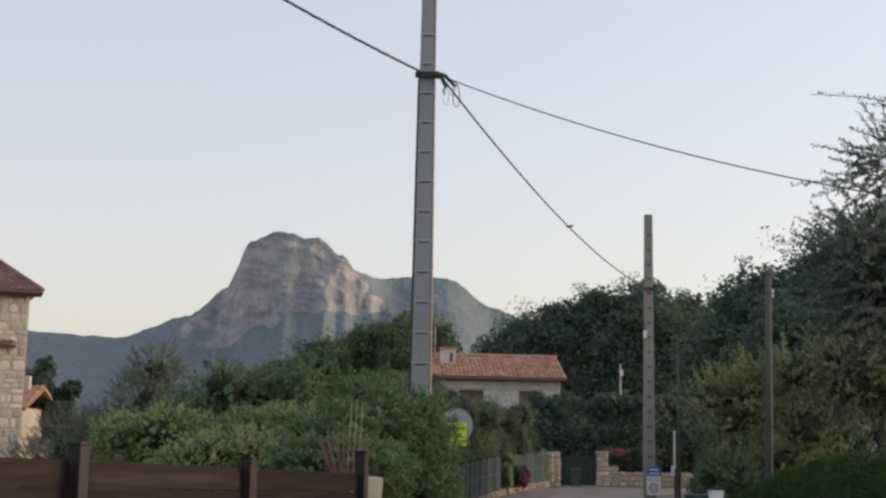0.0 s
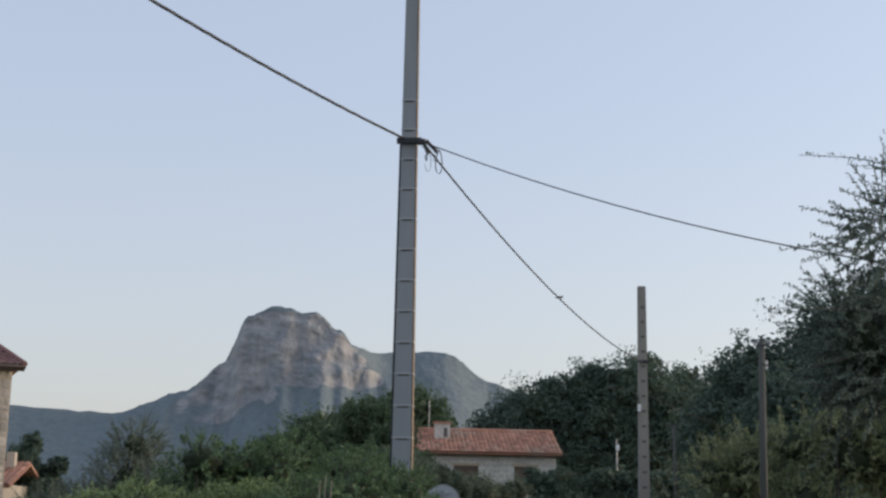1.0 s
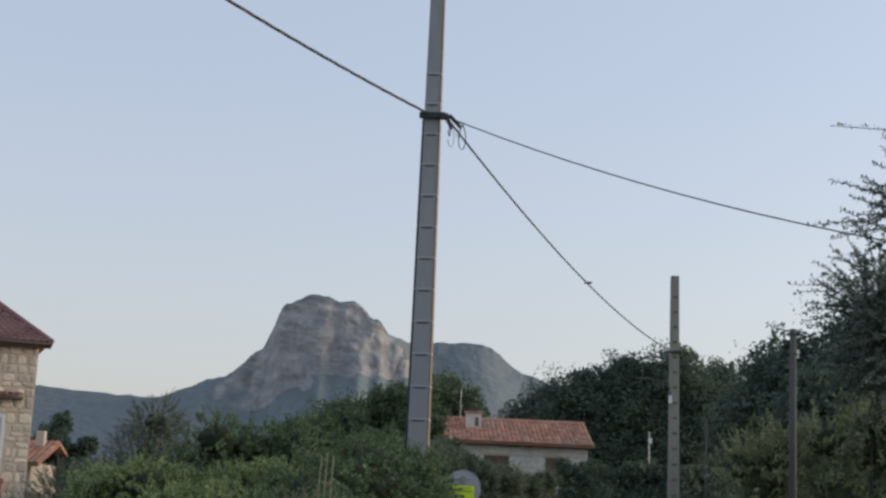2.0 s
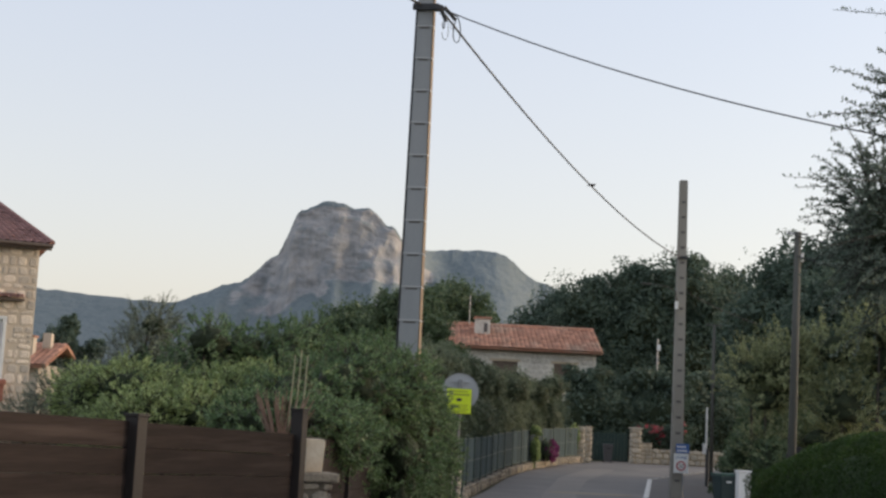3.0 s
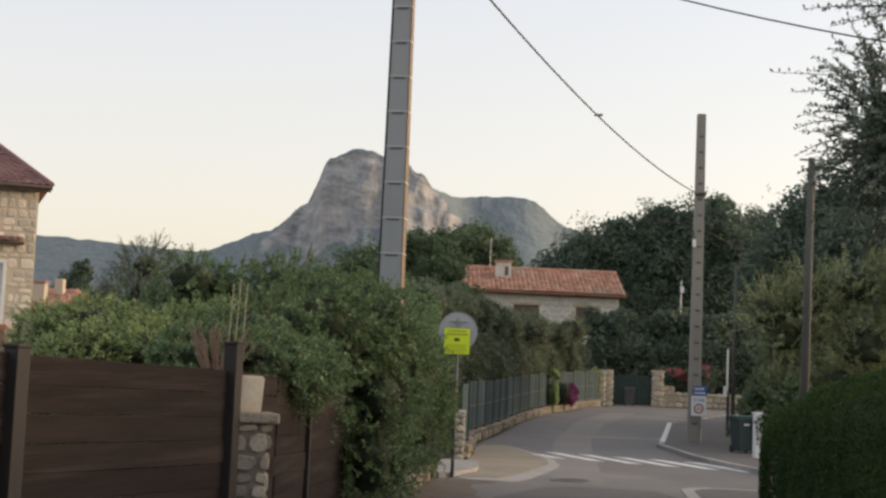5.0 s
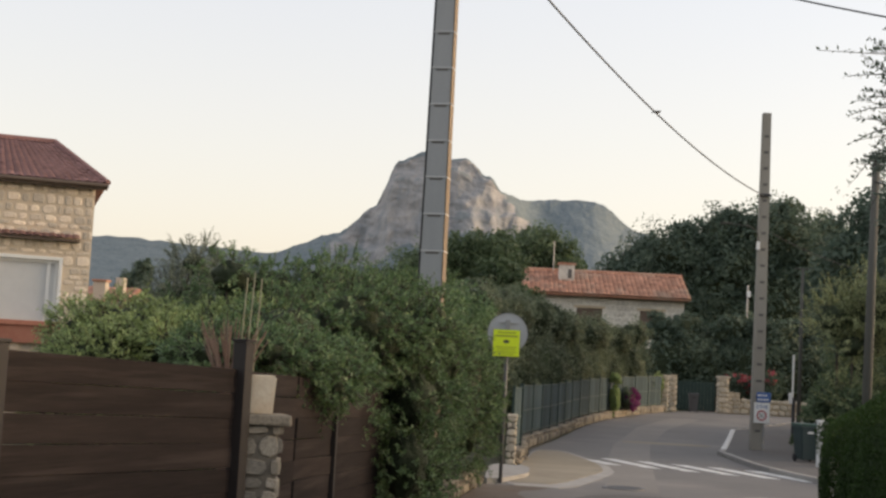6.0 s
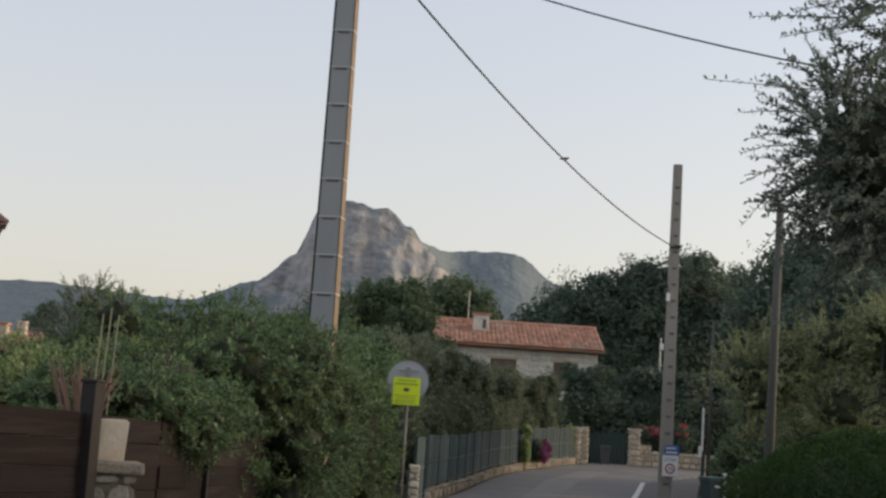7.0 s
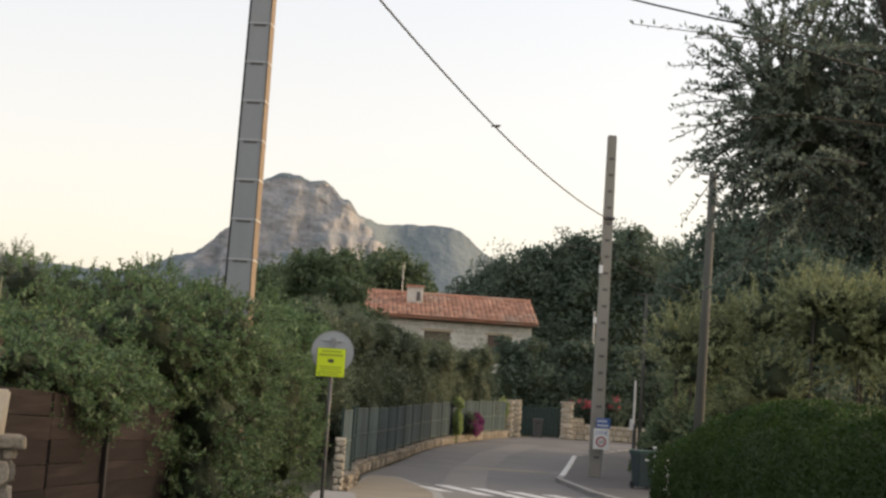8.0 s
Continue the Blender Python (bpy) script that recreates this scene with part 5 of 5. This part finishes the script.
tree("oak_tree", (4.0, 98.0, 0.6), [(4.4, 98, 9.9, 2.9, 2.8, 2.6), (1.4, 98, 8.6, 2.8, 2.8, 2.4), (6.6, 97.5, 8.6, 2.0, 2.2, 2.2), (3.4, 97, 6.2, 4.0, 2.6, 2.6)], 26000, 0.13, L_OAK, 25, "dark green oak crown rising behind the long house", "tree", 0.35, core=0.35)
# clipped olive hedge behind the green fence
tree("tall_hedge", (5.0, 49.0, 0.1), [(left_edge(y) - 1.75 + 0.3 * math.sin(y * 2.3), y, 1.75 + 0.15 * math.sin(y * 1.7), 1.1, 1.25, 1.6) for y in np.arange(36.0, 62.0, 1.9)] + [(left_edge(y) - 1.7 + 0.35 * math.sin(y * 3.1), y, 3.45 + 0.15 * math.sin(y * 2.7), 0.8, 0.9, 0.75) for y in np.arange(36.5, 62.0, 1.45)], 100000, 0.05, L_OLIVE, 22, "tall grey-green hedge behind the screened fence", "hedge", 0.12, core=0.3, aspect=0.3, fill=0.68)
tree("tall_hedge", (13.0, 69.0, 0.4), row_blobs((9.5, 68.0), (18.5, 69.5), 9, 1.8, 2.4, 23, 0.2, 2.1) + row_blobs((9.5, 68.3), (18.5, 69.8), 11, 1.0, 4.4, 27, 0.4, 0.8), 50000, 0.085, L_DARK, 23, "tall dark hedge behind the gateway", "hedge", 0.14, core=0.3, fill=0.68)
# woods beyond
for k, (x, y, h, r) in enumerate(((10.8, 92, 10.8, 3.2), (13.2, 90, 12.1, 3.2), (16.4, 91, 13.3, 3.5), (19.6, 90, 13.9, 3.5), (22.8, 92, 13.2, 3.4), (26.2, 95, 13.2, 3.6), (29.5, 96, 13.0, 3.6))):
    bl = [(x, y, h - r * 0.8, r, r, r * 0.85), (x - r * 0.7, y - 1, h - r * 1.5, r * 0.8, r * 0.8, r * 0.8), (x + r * 0.7, y - 1, h - r * 1.4, r * 0.8, r * 0.8, r * 0.8), (x, y - 1.5, h - r * 2.1, r * 1.1, r, r), (x + r * 0.2, y, h - r * 0.25, r * 0.35, r * 0.35, r * 0.35)]
    tree("woodland_tree", (x, y, 0.4), bl, 20000, 0.12, L_DARK, 30 + k, "dark dense woodland tree on the slope", "tree", 0.35, "trees of the wood", core=0.45)
for k, (x, y, h, r) in enumerate(((16.5, 52, 9.8, 2.6), (19.5, 50, 11.4, 3.0), (15.2, 44, 7.4, 2.0), (23, 52, 12, 3.2))):
    bl = [(x, y, h - r * 0.8, r, r, r * 0.85), (x - r * 0.7, y - 1, h - r * 1.6, r * 0.8, r * 0.8, r * 0.9), (x + r * 0.7, y - 1, h - r * 1.4, r * 0.8, r * 0.8, r * 0.9), (x, y - 1.5, h - r * 2.4, r * 1.0, r, r)]
    tree("roadside_tree", (x, y, 0.3), bl, 24000, 0.10, L_DARK, 40 + k, "tall dark broadleaf tree beyond the pole", "tree", 0.3, "tall trees past the bend", core=0.4)
# tawny shrubs right of the road
def lumps(x0, x1, y0, y1, top0, top1, n, r, seed):
    """Uneven lumps through a bush whose top rises from top0 to top1 along x."""
    q = random.Random(seed)
    out = []
    for _ in range(n):
        u = q.uniform(0, 1)
        s = r * q.uniform(0.7, 1.3)
        out.append((x0 + (x1 - x0) * u, q.uniform(y0, y1), s * 0.7 + (top0 + (top1 - top0) * u - s * 1.4) * q.uniform(0.05, 1) ** 0.7, s, s, s * q.uniform(0.6, 0.9)))
    return out


tree("tall_shrub", (12.4, 36.0, 0), lumps(10.2, 12.4, 35.2, 36.8, 4.0, 5.5, 13, 0.75, 90) + lumps(12.4, 16.0, 35.0, 36.8, 5.5, 5.2, 17, 0.85, 91), 75000, 0.05, L_TAWNY, 51, "tall loose tawny-green shrub behind the hedge", "shrub", 0.13, shoot=0.8, per=34, aspect=0.34, rise=0.75, droop=0.15)
tree("tall_shrub", (9.8, 20.0, 0), lumps(8.7, 11.8, 19.0, 20.6, 2.5, 3.6, 13, 0.6, 92), 42000, 0.03, L_TAWNY, 52, "tawny-green garden shrub near the timber pole", "shrub", 0.1, shoot=0.6, per=36, aspect=0.32, rise=0.6, droop=0.2)
tree("low_shrub", (11.4, 36.0, 0), [(10.2, 37.4, 0.9, 0.65, 0.8, 0.95), (10.8, 38.6, 1.3, 0.8, 0.9, 1.2), (11.6, 40.2, 1.9, 0.9, 1.0, 1.5), (10.6, 35.4, 1.2, 0.6, 0.7, 0.9), (11.6, 37, 1.3, 1.0, 1.1, 1.1), (12.6, 40, 1.6, 1.2, 1.4, 1.4), (14.0, 44, 2.2, 1.6, 1.6, 1.9)], 40000, 0.05, L_OAK, 53, "dark olive-green shrubs along the pavement", "shrub", 0.08, core=0.3)
# oleander at the garden wall
ol = tree("oleander", (13.6, 66.2, 0.45), [(13.2, 66.2, 1.5, 0.9, 0.7, 0.9), (14.6, 66.2, 1.6, 0.9, 0.7, 0.9)], 6000, 0.08, L_DARK, 54, "dark oleander bush with pink blossom over a wall", "shrub", 0.07, aspect=0.25)
crown("blossom", [(-0.5, -0.5, 1.5, 0.6, 0.4, 0.5), (0.0, -0.55, 1.25, 0.4, 0.3, 0.4), (1.1, -0.5, 1.7, 0.5, 0.4, 0.35)], 420, 0.06, L_PINK, ol, 55, core=0.0, fill=0, label="clusters of pink oleander blossom")
bg = tree("bougainvillea", (7.22, 55.8, 0.28), [(7.22, 55.8, 0.95, 0.28, 1.0, 0.45)], 1500, 0.05, L_OLIVE, 56, "purple bougainvillea trailing on the screened fence", "shrub", 0.04, fill=0)
crown("bracts", [(0.1, -0.3, 0.65, 0.25, 0.7, 0.45), (0.35, 0.8, 0.7, 0.2, 0.6, 0.4)], 2600, 0.05, L_PURPLE, bg, 57, core=0.1, fill=0, label="purple bracts")
tree("vine", (6.5, 53.8, 0.25), [(6.5, 53.8, 1.05, 0.2, 0.3, 0.6), (6.48, 53.8, 1.75, 0.24, 0.3, 0.22)], 2200, 0.05, L_YELLOWGREEN, 58, "light green vine climbing on the screened fence", "vine", 0.03, fill=0.3)
tree("vine", (9.05, 61.8, 0.44), [(9.05, 61.8, 1.75, 0.3, 0.28, 0.4), (9.0, 61.7, 1.2, 0.24, 0.25, 0.6)], 1200, 0.06, L_YELLOWGREEN, 59, "light green vine on a stone gate pillar", "vine", 0.03)

# dead shrub and canes behind the fence
ds = thing("dry_shrub", pose(0.05, 12.15, 0), "bare reddish-brown dry shrub behind the board fence", "shrub")
rng = random.Random(8)
for k in range(40):
    a, l = rng.uniform(-0.36, 0.36), rng.uniform(0.62, 0.92)
    part("stem", tube([(rng.uniform(-0.05, 0.05), rng.uniform(-0.04, 0.04), 1.5), (a * 0.35, rng.uniform(-0.05, 0.05), 1.5 + l * 0.3), (a * 0.72, rng.uniform(-0.1, 0.1), 1.5 + l * 0.62)], [0.008, 0.006, 0.003], 5), M_DEAD, ds)
part("stump", tube([(0, 0, -0.1), (0, 0, 1.25)], [0.05, 0.04], 8), M_DEAD, ds)
for x, h in ((0.03, 2.36), (0.08, 2.4), (0.14, 2.36)):
    c = thing("garden_cane", pose(x + 0.0, 12.25, 0, 0, rng.uniform(0.5, 2.5)), "thin pale garden cane standing behind the fence", "garden cane", "garden canes")
    part("shaft", tube([(0, 0, -0.1), (0, 0, h)], 0.005, 6), M_CANE, c)

# ---- clipped hedge right of the road ----
def clipped_hedge(y0, y1, seed):
    rng = np.random.default_rng(seed)
    n = 150000
    fx = lambda y: 5.25 + 0.0835 * (y - 6)
    top = lambda y: 1.98 + 0.04 * np.sin(y * 1.3) - 0.52 * smooth(16.5, 22.3, y) + 0.05 * np.sin(y * 0.7 + 1)
    y = y0 + (y1 - y0) * rng.uniform(size=n)
    kind = rng.uniform(size=n)
    depth = 1.1
    face, roof, end = kind < 0.55, (kind >= 0.55) & (kind < 0.9), kind >= 0.9
    z = top(y) * rng.uniform(0.0, 1, n)
    x = fx(y) + np.abs(rng.normal(size=n)) * 0.05
    bulge = 0.09 * np.sin(y * 2.1) * np.sin(z * 2.4 + y) + 0.05 * np.sin(y * 5.3 + z * 3.1)
    x = x + bulge + 0.25 * np.clip((z / top(y) - 0.85) / 0.15, 0, 1) ** 2
    xr = fx(y) + depth * rng.uniform(size=n)
    x = np.where(roof, xr, x)
    edge = np.minimum((xr - fx(y)) / depth, 1 - (xr - fx(y)) / depth)
    z = np.where(roof, top(y) - 0.22 * np.exp(-edge * 9) - np.abs(rng.normal(size=n)) * 0.04 + 0.03 * np.sin(y * 4 + xr * 5), z)
    x = np.where(end, fx(y1) + 0.05 + depth * rng.uniform(size=n), x)
    y = np.where(end, y1 - np.abs(rng.normal(size=n)) * 0.05 - 0.15 * np.clip((z / top(y1) - 0.8) / 0.2, 0, 1) ** 2, y)
    z = np.where(end, np.minimum(z, top(y1) - 0.02), z)
    out = np.stack([np.where(face, -1.0, 0.0), np.where(end, 1.0, 0.0), np.where(roof, 1.0, 0.1)], 1)
    c = np.stack([x, y, np.maximum(z, 0.03)], 1)
    h = thing("clipped_hedge", Matrix.Identity(4), "clipped bright green hedge along the roadside", "hedge")
    v, f = leaf_quads(c, 0.023, 0.4, rng, 0.2, out)
    from_arrays("foliage", v, f, L_HEDGE, h)
    ys_ = np.arange(y0, y1 + 0.01, 0.5)
    V, F = [], []
    for yy in ys_:
        a, t = fx(yy) + 0.26, top(yy) - 0.2
        V += [(a, min(yy, y1 - 0.1), 0), (a, min(yy, y1 - 0.1), t - 0.12), (a + 0.2, min(yy, y1 - 0.1), t), (a + depth - 0.4, min(yy, y1 - 0.1), t), (a + depth - 0.24, min(yy, y1 - 0.1), 0)]
    for j in range(len(ys_) - 1):
        for k in range(4):
            F.append((j * 5 + k, j * 5 + k + 1, (j + 1) * 5 + k + 1, (j + 1) * 5 + k))
    e = (len(ys_) - 1) * 5
    F += [(e, e + 1, e + 3, e + 4)]
    from_arrays("inner_growth", np.array(V), np.array(F), L_HEDGE, h)


clipped_hedge(3.0, 22.8, 71)

# ---- overhanging tree right of the road ----
near_blobs = [(4.85, 11.75, 3.6, 0.5, 0.6, 0.7), (5.5, 12.2, 3.65, 0.75, 0.9, 0.6), (6.3, 12.4, 3.55, 0.95, 1.0, 0.5), (7.3, 12.8, 4.1, 1.2, 1.2, 0.9), (6.1, 12.6, 4.2, 0.8, 0.8, 0.6), (8.4, 13.2, 4.0, 1.2, 1.2, 0.9)]
thin_blobs = [(5.25, 11.9, 4.75, 0.45, 0.6, 0.55), (5.9, 12.2, 5.1, 0.65, 0.7, 0.6), (6.9, 12.6, 5.3, 0.9, 0.9, 0.7)]
NEAR_AT = (7.2, 12.8, 0)
near = thing("overhanging_tree", Matrix.Translation(NEAR_AT), "dark grey-green tree overhanging the clipped hedge", "tree")
rel_near = lambda bs: [(b[0] - NEAR_AT[0], b[1] - NEAR_AT[1], *b[2:]) for b in bs]
limbs((0, 0, 0), rel_near(near_blobs + thin_blobs), 0.16, 81, "trunk", near)
spray_crown(rel_near(near_blobs), 120000, 0.024, L_NEAR, near, 82, shoot=0.36, per=30, aspect=0.44, rise=0.1, droop=0.35, deep=0.3, fill=0.42)
spray_crown(rel_near(thin_blobs), 16000, 0.022, L_NEAR, near, 83, shoot=0.4, per=30, aspect=0.44, rise=0.15, droop=0.3, deep=0.2, fill=0)
# long single sprays reaching out over the road
rng = random.Random(83)
nrg = np.random.default_rng(84)
reachers = [((5.3, 11.2, 3.75), (3.62, 10.42, 3.95)), ((5.3, 11.3, 3.5), (3.86, 10.5, 3.5)), ((5.3, 11.5, 5.2), (4.2, 11.2, 5.36)), ((5.2, 11.3, 4.6), (4.2, 10.9, 4.45))]
for k in range(60):
    z = rng.uniform(2.95, 4.9)
    a = (rng.uniform(4.75, 5.3), rng.uniform(11.3, 12.2), z)
    reachers.append((a, (a[0] - rng.uniform(0.3, 0.75), a[1] - rng.uniform(0.2, 0.7), z + rng.uniform(-0.4, 0.2))))
sa, sb = np.array([r[0] for r in reachers]), np.array([r[1] for r in reachers])
ln = np.linalg.norm(sb - sa, axis=1)
tv, tf, lv, lf = shoots(sa - np.array(NEAR_AT), (sb - sa) / ln[:, None], ln, nrg.uniform(-0.05, 0.2, len(ln)), 64, 0.023, 0.44, nrg, 0.005)
from_arrays("long_twig_mass", tv, tf, M_BARK, near, kind="stuff")
from_arrays("twig_leaves", lv, lf, L_NEAR, near, kind="stuff")
